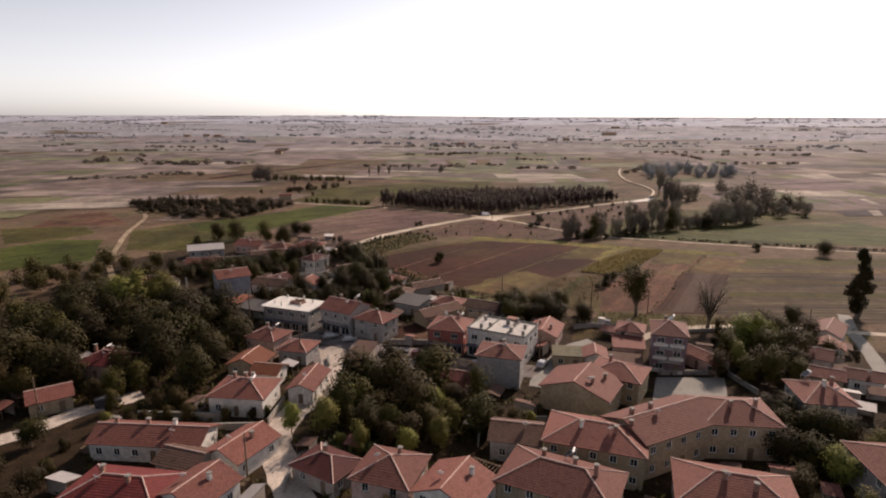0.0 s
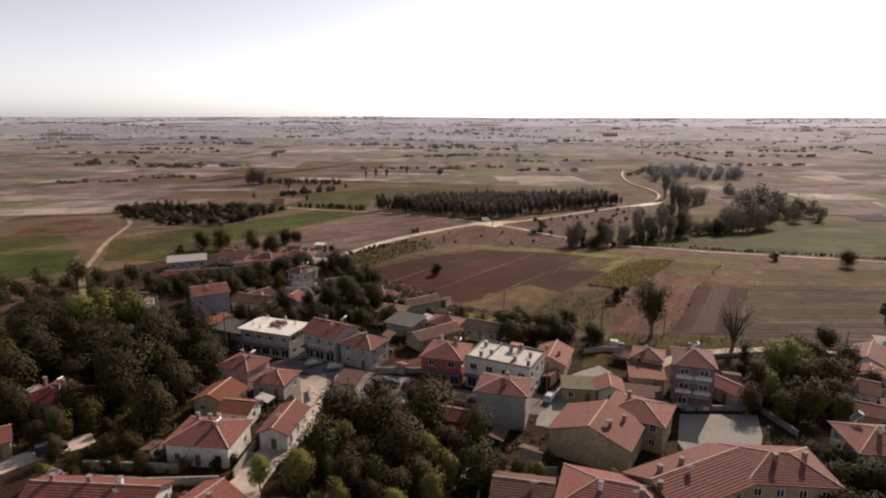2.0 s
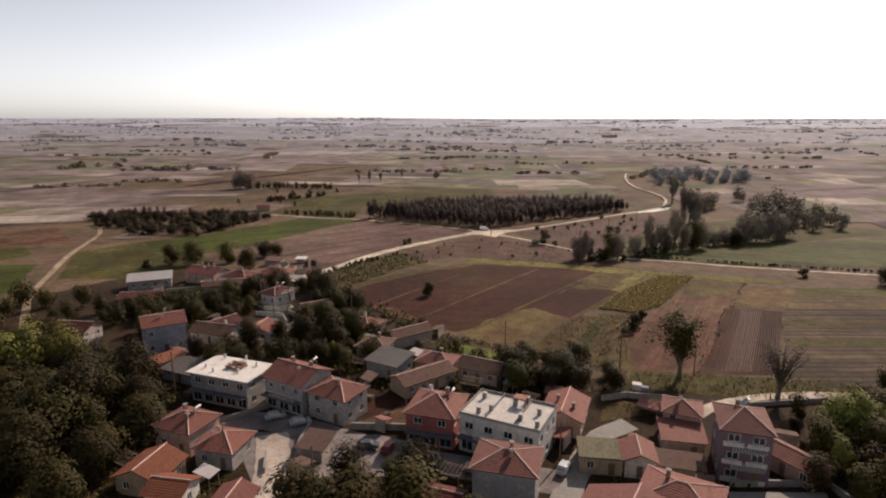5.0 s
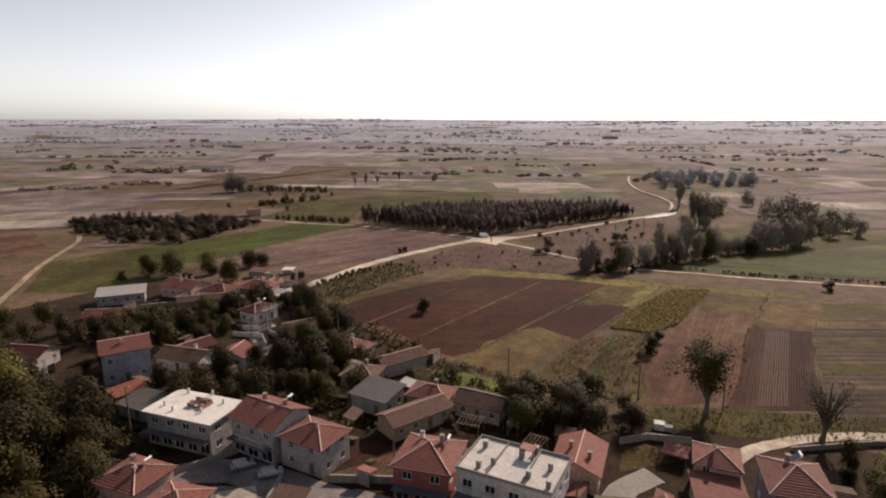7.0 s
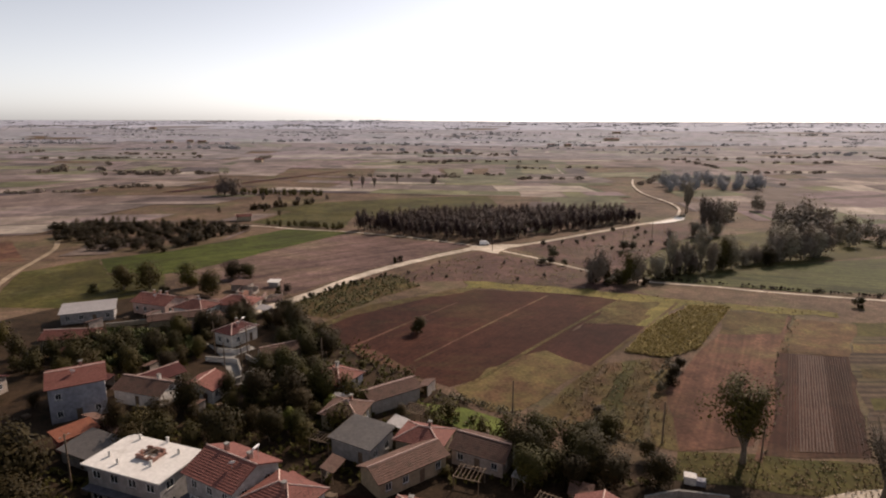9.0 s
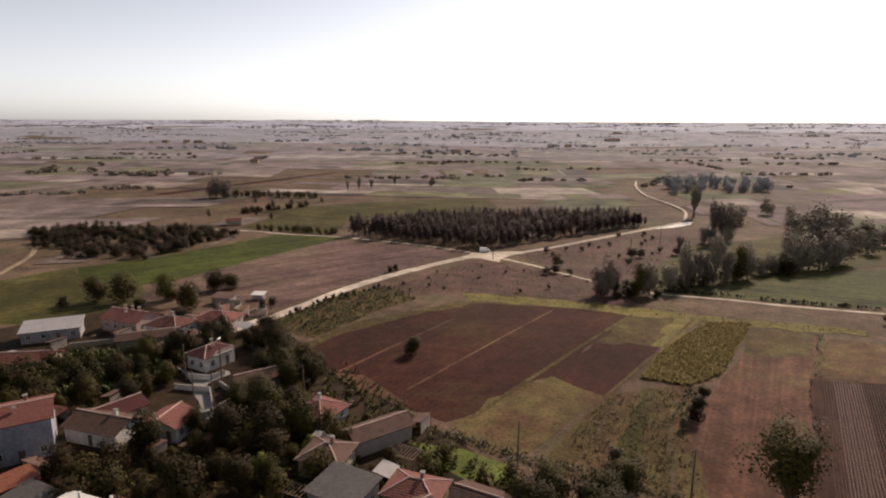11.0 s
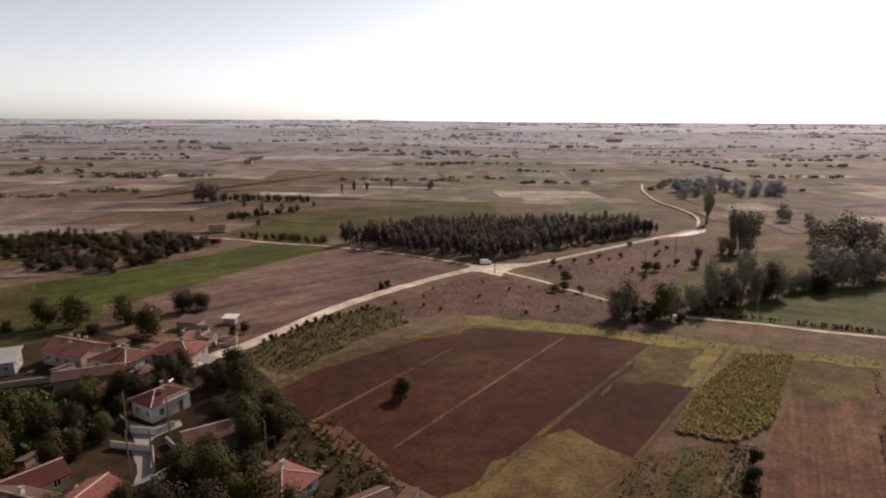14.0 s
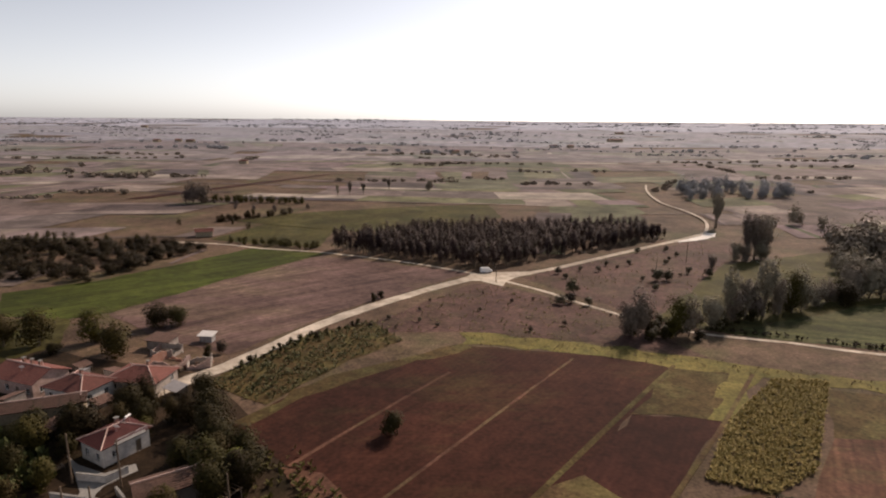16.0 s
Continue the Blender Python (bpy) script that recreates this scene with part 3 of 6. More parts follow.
field("green_field", [(-81, 392), (-46, 381), (-75, 327), (-92, 291), (-101, 284), (-122, 285), (-139, 310), (-118, 327), (-99, 359)], "green",
      "bright green young crop field", 0.14)
field("stubble_field", [(-48, 376), (-28, 369), (17, 347), (-9, 313), (-25, 295), (-38, 271), (-46, 257), (-67, 268), (-92, 288), (-75, 325)], "stubble",
      "harvested brown field with worn tractor lines", 0.16)
field("meadow", [(-101, 408), (-52, 394), (-53, 460), (-41, 493), (-84, 511), (-109, 412)], "dull_green", "dull green meadow behind the lane", 0.14)
field("scrub_land", [(-20, 274), (18, 330), (30, 326), (61, 288), (72, 256), (43, 269), (11, 276)], "scrub", "rough brown scrub beside the dirt road", 0.13)
field("vegetable_ground", [(-45, 240), (-30, 272), (-14, 284), (-4, 268), (-16, 254), (-29, 230)], "weeds", "weedy vegetable plot beside the road", 0.15)
field("brown_waste", [(36, 340), (144, 434), (160, 420), (126, 368), (69, 288)], "scrub", "brown waste ground between two roads", 0.13)
field("green_plain", [(84, 277), (152, 309), (230, 330), (240, 250), (121, 262), (88, 274)], "meadow_grass", "flat green meadow along the track", 0.14)
field("stream_bank", [(69, 288), (126, 368), (190, 400), (250, 345), (152, 309), (84, 277)], "dull_green", "grassy stream bank under trees", 0.12)
field("left_meadow", [(-156, 287), (-140, 310), (-122, 284), (-101, 284), (-90, 262), (-104, 240), (-135, 240)], "dull_green", "olive grass field beside the farm track", 0.13)
field("left_green", [(-190, 243), (-178, 262), (-157, 263), (-139, 222), (-162, 204)], "green", "green crop plot beside the farm track", 0.14)
field("left_dark_green", [(-225, 291), (-188, 300), (-171, 281), (-178, 264), (-194, 251)], "dull_green", "dark green plot among dry fields", 0.15)
field("left_tan", [(-222, 330), (-206, 352), (-167, 305), (-188, 302), (-212, 294)], "mauve", "pale bare plot among dry fields", 0.16)

field("dark_plough_strip", [(-228, 558), (-120, 768), (-112, 772), (-150, 690), (-214, 560)], "plough_dark", "dark ploughed strip far out on the plain", 0.9)
field("far_meadow", [(-118, 470), (-92, 502), (-20, 540), (40, 560), (45, 500), (-5, 455), (-40, 440)], "dull_green", "dull green meadow behind the pine wood", 0.5)
field("weedy_edge", [(-33, 223), (-22, 240), (-8, 252), (11, 266), (14, 263.5), (-4, 250), (-18, 237), (-30, 221)], "weeds", "thin weeds along the field edge", 0.17, rag=1.5)
field("sandy_corner", [(-20, 208), (-13, 206), (-8, 200), (-3, 193), (-9, 196), (-17, 203)], "mauve", "bare sandy field corner", 0.19, rag=1.0)
road("tractor_line", [(-19, 208), (-6, 227), (8, 247)], 0.8, "mauve", "faint pale tractor line in ploughed soil", 0.19, "track")
road("tractor_line", [(-3, 199), (15, 224), (38, 256)], 0.7, "mauve", "faint pale tractor line in ploughed soil", 0.19, "track")
road("field_margin", [(10, 187), (35, 219), (61, 252)], 1.1, "weeds", "weedy margin between ploughed plots", 0.21, "track")
road("field_margin", [(38, 196), (49, 210), (60, 224), (77, 247)], 0.9, "olive", "dry grassy margin between plots", 0.21, "track")
road("field_margin", [(56, 157), (66, 172), (76, 190), (86, 207), (97, 222), (105, 234)], 1.3, "mauve", "pale worn margin between plots", 0.21, "track")
field("garden_soil", [(-15.5, 138.5), (-12.5, 148), (-5.5, 147), (-5, 144.3)], "plough_dark", "dark dug garden plot behind the lot", 0.13, rag=0.3)
field("bare_lot", [(-15.2, 137), (-4, 144.5), (-3, 136), (-14.4, 135.4)], "mauve", "bare yellowish building lot", 0.15, rag=0.2)
road("dirt_road", [(-55, 232), (-49, 242), (-44, 249), (-37, 262), (-29, 279), (-21, 292), (-9, 308), (7, 327), (21, 341)], 4.7, "dirt_road", "pale dusty dirt road between the fields", 0.24)
road("dirt_road", [(17, 338), (28, 341), (38, 346), (57, 361), (91, 393), (130, 429), (150, 448)],
     3.3, "dirt_road", "pale dirt road curving past the pine wood", 0.26)
road("dirt_road", [(149, 447), (160, 462), (174, 497), (178, 534), (176, 575), (181, 615), (192, 662), (206, 706)], 1.9, "dirt_road", "narrow pale road winding out on the plain", 0.27)
road("farm_track", [(25, 339), (34, 329), (43, 318), (49, 308), (57, 297), (67, 284), (77, 276), (87, 272), (99, 268), (117, 260), (190, 236)], 1.8, "dirt_road",
     "narrow pale farm track along the meadow", 0.22)
road("forest_lane", [(-125, 404), (-97, 399), (-78, 391), (-50, 384), (-29, 375), (-9, 365), (10, 352), (22, 343)], 1.9, "dirt_road", "pale lane along the edge of the pine wood", 0.25)
road("left_track", [(-110, 186), (-119, 200), (-131, 220), (-142, 247), (-150, 266), (-158, 288), (-168, 322), (-176, 340), (-200, 380)], 2.2, "track", "dusty tan farm track between green plots", 0.24)
field("road_junction", [(10, 333), (18, 346), (30, 349), (44, 350), (30, 334), (28, 326), (20, 334)], "dirt_road", "dusty gravel junction of dirt roads", 0.29)
field("white_gravel", [(128, 424), (146, 447), (156, 456), (163, 455), (157, 444), (140, 429)], "gravel", "bright pale gravel patch by a small bridge", 0.3)
road("village_street", [(-19, 66), (-23, 74), (-27, 82), (-30.4, 90), (-30, 98), (-27.2, 107), (-25.4, 117), (-26.6, 125), (-29, 133)], 5.6, "pale_street", "dusty pale concrete village street", 0.26)
road("village_street", [(-95, 78), (-78, 90), (-71, 99), (-62, 107)], 4.6, "pale_street", "dusty pale side street", 0.2)
road("village_street", [(-44, 133), (-38, 137.5), (-29, 137.5), (-18, 132.5), (-3, 125.5), (10, 121), (22, 118)], 6.5, "tarmac", "dark grey village street before the shops", 0.19)
road("village_street", [(19, 111), (22, 119), (27, 127.5), (31, 133.4), (36.5, 136.6)], 4.4, "concrete", "pale concrete lane between houses", 0.22)
road("village_street", [(88, 102), (93, 112), (98, 123), (103, 135), (107, 146), (113, 158)], 3.4, "concrete", "pale dusty street at the village edge", 0.2)
road("garden_path", [(46, 136), (54, 143), (61, 146), (70, 148), (85, 148), (115, 142)], 2.6, "dirt_road", "pale path along the field hedge", 0.23)
field("village_square", [(-33, 134), (-19, 133), (-17, 119), (-27, 117), (-31, 124)], "tarmac", "open village square of dark worn asphalt", 0.21, rag=0.2)
field("parking_yard", [(-20, 131), (-10, 133), (-3, 130), (-7, 120), (-18, 120)], "tarmac", "worn grey asphalt parking yard", 0.24, rag=0.2)
field("school_yard", [(45, 116), (60, 116), (57, 108), (52, 100), (41, 98), (41, 106)], "concrete", "pale concrete yard", 0.22, rag=0.15)
road("yard_lane", [(-40.5, 186), (-43, 193), (-47, 199), (-47.2, 204)], 2.6, "concrete", "pale concrete lane to the balcony house", 0.2, "lane")
field("house_yard", [(-57, 211), (-53.5, 208.5), (-48, 205.8), (-44, 208.5), (-43, 206.5), (-45.5, 203), (-48, 199.5), (-50.5, 203)], "concrete", "pale paved yard before the balcony house", 0.2, rag=0.15)
field("side_yard", [(31, 137.5), (36, 139), (44, 141), (38, 146), (33, 143)], "weeds", "rough garden plot behind the lane", 0.2, rag=0.2)


# ---- far fields and distance ----
def inside(x, y, poly):
    c = False
    for (x0, y0), (x1, y1) in zip(poly, poly[1:] + poly[:1]):
        if (y0 > y) != (y1 > y) and x < (x1 - x0) * (y - y0) / (y1 - y0) + x0:
            c = not c
    return c


def farmed(x, y):
    """True where the nearer fields, roads or the village lie."""
    if abs(x) < 150 and y < 215:
        return True
    for x0, x1, y0, y1, poly in FIELDS:
        if x0 < x < x1 and y0 < y < y1 and inside(x, y, poly):
            return True
    return y < 760 and any(abs(x - p.x) < 4.5 and abs(y - p.y) < 5 for p in LANES)


LANES = [a.lerp(b, k / 8) for line, _w in ROADS for a, b in zip(line, line[1:]) for k in range(8) if b.y > 200]


def lay(u, v):
    """The plain's crooked parcel net: u across, v outwards."""
    lean = 0.16 * math.sin(u / 610 + 1.3) + 0.1 * math.sin(v / 330 + u / 450)
    x = u + lean * v * 0.5 + 14 * math.sin(v / 71 + u / 160)
    y = v + 0.09 * u * math.sin(v / 520 + 0.6) + (8 + 0.02 * v) * math.sin(u / (55 + 0.11 * v) + v / 140)
    return x, y


def far_mosaic(name, v0, v1, cols, label, seed, lift):
    """Blocks of land between v0 and v1, each cut into long plots one way or the other."""
    rng = random.Random(seed)
    vs, fs = [], []
    v = v0
    while v < v1:
        dv = min((11 + v * 0.045) * rng.uniform(0.5, 1.7), v1 - v)
        if v1 - v - dv < 8:
            dv = v1 - v
        lim = min(4300, 330 + v * 0.9)
        u = -lim - rng.uniform(0, 60)
        while u < lim:
            du = (14 + v * 0.055) * rng.uniform(0.5, 2.4)
            along = rng.random() < 0.62
            n = rng.randrange(1, 3) if along else rng.randrange(1, 4)
            cuts = sorted([0.0, 1.0] + [min(0.97, max(0.03, (k + rng.uniform(0.2, 0.8)) / n)) for k in range(n - 1)])
            for c in cuts[1:-1] + [0.0]:
                if rng.random() < 0.4:
                    cuts.append(c + rng.uniform(0.05, 0.12))
            cuts.sort()
            tilt = rng.uniform(-0.18, 0.18) if not along else rng.uniform(-0.3, 0.3)
            for a0, a1 in zip(cuts, cuts[1:]):
                if rng.random() < 0.04:
                    continue
                rows = 2 if along else 4
                quad = []
                for k in range(rows):
                    t = k / (rows - 1)
                    for a in (a0, a1):
                        e = a + (tilt * (t - 0.5) * a * (1 - a) * 4)
                        quad.append((u + du * t, v + dv * e) if along else (u + du * e, v + dv * t))
                pts = [lay(*q) for q in quad]
                if v < 800 and any(farmed(*lay(u + du * i / 5, v + dv * (a0 + (a1 - a0) * j / 3)) if along else lay(u + du * (a0 + (a1 - a0) * j / 3), v + dv * i / 5)) for i in range(6) for j in range(4)):
                    continue
                base = len(vs)
                z = lift + 0.0003 * v
                vs += [(px, py, zg(px, py) + z) for px, py in pts]
                for k in range(rows - 1):
                    i = base + 2 * k
                    fs.append((i, i + 2, i + 3, i + 1) if along else (i, i + 1, i + 3, i + 2))
            u += du
        v += dv
    me = bpy.data.meshes.new(name)
    me.from_pydata(vs, [], fs)
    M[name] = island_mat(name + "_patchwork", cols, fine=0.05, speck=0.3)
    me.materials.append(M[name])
    return tagged(new(name, me), label, "fields", kind="stuff")


# dry soils, stubble, weeds and a few crops; paler towards the horizon, haze put into the colour
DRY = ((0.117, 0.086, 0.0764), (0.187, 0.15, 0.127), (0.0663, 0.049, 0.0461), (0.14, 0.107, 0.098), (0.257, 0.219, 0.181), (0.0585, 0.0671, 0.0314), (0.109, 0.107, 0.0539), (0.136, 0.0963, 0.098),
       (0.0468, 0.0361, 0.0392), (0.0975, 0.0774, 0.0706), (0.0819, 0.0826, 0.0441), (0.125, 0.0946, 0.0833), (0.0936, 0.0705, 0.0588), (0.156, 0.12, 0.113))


# blends the bluish-pale haze colour into each plot colour by amount
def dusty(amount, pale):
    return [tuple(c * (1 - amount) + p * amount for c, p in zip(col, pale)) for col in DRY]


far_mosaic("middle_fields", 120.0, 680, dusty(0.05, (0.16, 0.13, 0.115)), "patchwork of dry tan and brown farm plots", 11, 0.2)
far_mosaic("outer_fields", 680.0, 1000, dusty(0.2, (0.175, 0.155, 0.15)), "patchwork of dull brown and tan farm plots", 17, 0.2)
far_mosaic("distant_fields", 1000.0, 1500, dusty(0.42, (0.22, 0.21, 0.225)), "patchwork of farm plots tinted with distance haze", 18, 0.2)
far_mosaic("far_fields", 1500.0, 2700, dusty(0.62, (0.28, 0.285, 0.33)), "pale stubble plots on the far plain, tinted with haze", 12, 0.2)
far_mosaic("horizon_fields", 2700.0, 4700, dusty(0.76, (0.37, 0.385, 0.46)), "palest plots close to the horizon, strongest haze tint", 19, 0.2)


# ---- houses ----
HOUSES, ROOFS = [], []
WALL_WINDOW = {}


def window_meshes(w, h):
    """Frame and pane of a window, shared by all windows of that size. Local: x along the wall, -y outwards, z up."""
    key = (round(w, 2), round(h, 2))
    if key not in WALL_WINDOW:
        b = 0.07
        bm = boxes((-w / 2, -w / 2 + b, 0.03, 0.13, 0, h), (w / 2 - b, w / 2, 0.03, 0.13, 0, h), (-w / 2 + b, w / 2 - b, 0.03, 0.13, 0, b),
                   (-w / 2 + b, w / 2 - b, 0.03, 0.13, h - b, h), (-0.03, 0.03, 0.04, 0.12, b, h - b))
        fr = bpy.data.meshes.new("window_frame")
        bm.to_mesh(fr)
        fr.materials.append(M["frame"])
        bm = boxes((-w / 2 + b, w / 2 - b, 0.085, 0.1, b, h - b))
        pa = bpy.data.meshes.new("pane")
        bm.to_mesh(pa)
        pa.materials.append(M["glass"])
        bm = boxes((-w / 2 - 0.08, w / 2 + 0.08, -0.12, 0.03, -0.07, 0.0))
        si = bpy.data.meshes.new("sill")
        bm.to_mesh(si)
        si.materials.append(M["concrete"])
        WALL_WINDOW[key] = (fr, pa, si)
    return WALL_WINDOW[key]


def clip(poly, a, c, keep_low):
    """Cut a polygon of (u, v) by v = c."""
    out = []
    for p, q in zip(poly, poly[1:] + poly[:1]):
        ip, iq = (p[1] <= c) == keep_low or p[1] == c, (q[1] <= c) == keep_low or q[1] == c
        if ip:
            out.append(p)
        if ip != iq:
            t = (c - p[1]) / (q[1] - p[1])
            out.append((p[0] + (q[0] - p[0]) * t, c))
    return out


def tiled_plane(bm, corners, course=0.42, lip=0.075, under=0.14):
    """A roof plane with stepped courses. corners: 3D, the first two on the eave."""
    o = Vector(corners[0])
    u = (Vector(corners[1]) - o).normalized()
    nrm = u.cross(Vector(corners[2]) - o).normalized()
    v = nrm.cross(u)
    poly = [((Vector(c) - o).dot(u), (Vector(c) - o).dot(v)) for c in corners]
    top = max(p[1] for p in poly)
    n = max(1, round(top / course))
    for k in range(n):
        lo, hi = top * k / n, top * (k + 1) / n
        strip = clip(clip(poly, 0, lo, False), 0, hi, True)
        if len(strip) < 3:
            continue
        us = [p[0] for p in strip if abs(p[1] - lo) < 1e-4]
        pts = [o + u * p[0] + v * p[1] + nrm * lip * (1 - (p[1] - lo) / (hi - lo)) for p in strip]
        try:
            bm.faces.new([bm.verts.new(p) for p in pts])
        except ValueError:
            continue
        if len(us) >= 2:
            a, b = min(us), max(us)
            bm.faces.new([bm.verts.new(p) for p in (o + u * a + v * lo, o + u * b + v * lo,
                                                    o + u * b + v * lo + nrm * lip, o + u * a + v * lo + nrm * lip)])
    bm.faces.new([bm.verts.new(Vector(c) - nrm * under) for c in reversed(corners)])
    for p, q in zip(corners, list(corners[1:]) + [corners[0]]):
        bm.faces.new([bm.verts.new(c) for c in (Vector(p) - nrm * under, Vector(q) - nrm * under, Vector(q), Vector(p))])


def cap(bm, a, b, r=0.11):
    tube(bm, Vector(a) + Vector((0, 0, 0.06)), Vector(b) + Vector((0, 0, 0.06)), r, r, 5)


def wall_shell(bm, p, q, h, holes, top=None):
    """A wall from p to q (outside on its right), with openings (centre, bottom, width, height); top: gable peak (along, height)."""
    p, q = Vector((*p, 0)), Vector((*q, 0))
    L = (q - p).length
    u = (q - p) / L
    inn = Vector((-u.y, u.x, 0))
    at = lambda a, z, d=0.0: p + u * a + inn * d + Vector((0, 0, z))
    us = sorted({0, L, *(x for c, b, w, hh in holes for x in (c - w / 2, c + w / 2))})
    zs = sorted({-0.4, h, *(z for c, b, w, hh in holes for z in (b, b + hh))})
    for a0, a1 in zip(us, us[1:]):
        for z0, z1 in zip(zs, zs[1:]):
            ca, cz = (a0 + a1) / 2, (z0 + z1) / 2
            if any(abs(ca - c) < w / 2 and b < cz < b + hh for c, b, w, hh in holes):
                continue
            bm.faces.new([bm.verts.new(at(*k)) for k in ((a0, z0), (a1, z0), (a1, z1), (a0, z1))])
    for c, b, w, hh in holes:
        a0, a1, z0, z1 = c - w / 2, c + w / 2, b, b + hh
        for s, t in (((a0, z0), (a1, z0)), ((a1, z0), (a1, z1)), ((a1, z1), (a0, z1)), ((a0, z1), (a0, z0))):
            bm.faces.new([bm.verts.new(k) for k in (at(*s), at(*s, 0.16), at(*t, 0.16), at(*t))])
    if top:
        bm.faces.new([bm.verts.new(at(*k)) for k in ((0, h), (L, h), top)])


def chimney(parent, x, y, z0, z1, material="soot", s=0.55):
    c = part("chimney", boxes((x - s / 2, x + s / 2, y - s / 2, y + s / 2, z0, z1)), material, parent, "brick chimney stack")
    part("chimney_cap", boxes((x - s / 2 - 0.08, x + s / 2 + 0.08, y - s / 2 - 0.08, y + s / 2 + 0.08, z1 + 0.16, z1 + 0.26),
                              (x - s / 2, x - s / 2 + 0.1, y - s / 2, y + s / 2, z1, z1 + 0.16), (x + s / 2 - 0.1, x + s / 2, y - s / 2, y + s / 2, z1, z1 + 0.16)),
         "concrete", c, "pale concrete chimney cap")


def house(x, y, rot, w, d, h, roof="hip", ridge="w", wall="cream", tile="tile", label="", name="house", chims=((0.2, 0.1),), windows=True, pitch=0.42,
          over=0.5, balcony=0, door=True, skip=(), group="village houses", winw=1.1, shop=0):
    """A house round its centre: w along its front, d deep, h to the eaves."""
    HOUSES.append((x, y, math.hypot(w, d) / 2))
    ROOFS.append((x, y, rot, w, d, h, roof, ridge == "w", pitch))
    rng = random.Random(int(x * 31 + y * 7))
    base = empty(name, pose(x, y, zg(x, y) + 0.1, 0, 0, rot), label, "house", group)
    a, b = w / 2, d / 2
    along = ridge == "w"
    run = b if along else a
    rise = run * pitch
    storeys = max(1, round(h / 3.0))
    sh = h / storeys
    corners = [(-a, -b), (a, -b), (a, b), (-a, b)]
    bm = bmesh.new()
    spots = []
    for side in range(4):
        p, q = corners[side], corners[(side + 1) % 4]
        L = math.hypot(q[0] - p[0], q[1] - p[1])
        holes = []
        if windows and side not in skip:
            n = max(1, int(L / 2.9))
            for s in range(storeys):
                if shop and s == 0 and side == 0:
                    for k in range(shop):
                        c = L * (k + 0.5) / shop
                        holes.append((c, 0.25, L / shop - 0.7, 2.2))
                        spots.append((side, c, 0.25, L / shop - 0.7, 2.2, "window"))
                    continue
                for k in range(n):
                    c = L * (k + 0.5) / n
                    if s == 0 and side == 0 and door and k == n // 2:
                        holes.append((c, -0.05, 1.0, 2.15))
                        spots.append((side, c, -0.05, 1.0, 2.15, "door"))
                    elif rng.random() < 0.88:
                        holes.append((c, s * sh + 0.95, winw, 1.25))
                        spots.append((side, c, s * sh + 0.95, winw, 1.25, "window"))
        gable = roof == "gable" and (side in (1, 3)) == along
        wall_shell(bm, p, q, h, holes, (L / 2, h + rise) if gable else None)
    part("wall", bm, wall, base)
    for side, c, z, ww, hh, what in spots:
        p, q = corners[side], corners[(side + 1) % 4]
        ang = math.degrees(math.atan2(q[1] - p[1], q[0] - p[0]))
        m = pose(p[0], p[1], 0, 0, 0, ang) @ pose(c, 0, z)
        if what == "door":
            dd = part("door", boxes((-ww / 2, ww / 2, 0.08, 0.13, 0.0, hh)), "wood", base, "brown wooden door")
            dd.matrix_basis = m
        else:
            fr, pa, si = window_meshes(ww, hh)
            wob = share("window", fr, base, m)
            share("pane", pa, wob, Matrix())
            share("sill", si, wob, Matrix())
    o = over
    drop = o * pitch
    e = h - drop + 0.08
    A, B = a + o, b + o
    top = h + rise + 0.08
    bm = bmesh.new()
    caps = bmesh.new()
    if roof == "hip":
        if along:
            r0, r1 = (-a + b, 0, top), (a - b, 0, top)
            if a < b:
                r0 = r1 = (0, 0, top)
        else:
            r0, r1 = (0, -b + a, top), (0, b - a, top)
            if b < a:
                r0 = r1 = (0, 0, top)
        c = [(-A, -B, e), (A, -B, e), (A, B, e), (-A, B, e)]
        if along:
            quads = [[c[0], c[1], r1, r0], [c[1], c[2], r1], [c[2], c[3], r0, r1], [c[3], c[0], r0]]
            hips = [(c[0], r0), (c[3], r0), (c[1], r1), (c[2], r1), (r0, r1)]
        else:
            quads = [[c[0], c[1], r0], [c[1], c[2], r1, r0], [c[2], c[3], r1], [c[3], c[0], r0, r1]]
            hips = [(c[0], r0), (c[1], r0), (c[2], r1), (c[3], r1), (r0, r1)]
        for q in quads:
            qq = [p for i, p in enumerate(q) if p != q[i - 1]]
            tiled_plane(bm, qq)
        for s, t in hips:
            if s != t:
                cap(caps, s, t)
    elif roof == "gable":
        if along:
            tiled_plane(bm, [(-A, -B, e), (A, -B, e), (A, 0, top), (-A, 0, top)])
            tiled_plane(bm, [(A, B, e), (-A, B, e), (-A, 0, top), (A, 0, top)])
            cap(caps, (-A, 0, top), (A, 0, top))
        else:
            tiled_plane(bm, [(A, -B, e), (A, B, e), (0, B, top), (0, -B, top)])
            tiled_plane(bm, [(-A, B, e), (-A, -B, e), (0, -B, top), (0, B, top)])
            cap(caps, (0, -B, top), (0, B, top))
    elif roof == "shed":
        box(bm, -A, A, -B, B, h, h + 0.12)
        for v in bm.verts:
            v.co.z += (v.co.y + B) * 0.12
    else:
        box(bm, -A, A, -B, B, h, h + 0.22)
    bmesh.ops.remove_doubles(bm, verts=bm.verts[:], dist=0.012)
    rf = part("roof", bm, tile, base)
    if len(caps.verts):
        part("ridge_cap", caps, "mortar", rf, "pale mortared ridge tiles")
    else:
        caps.free()
    for cx, cy in chims:
        px, py = cx * w, cy * d
        t = abs(py) / b if along else abs(px) / a
        z = h + rise * (1 - t) if roof in ("hip", "gable") else h + 0.2
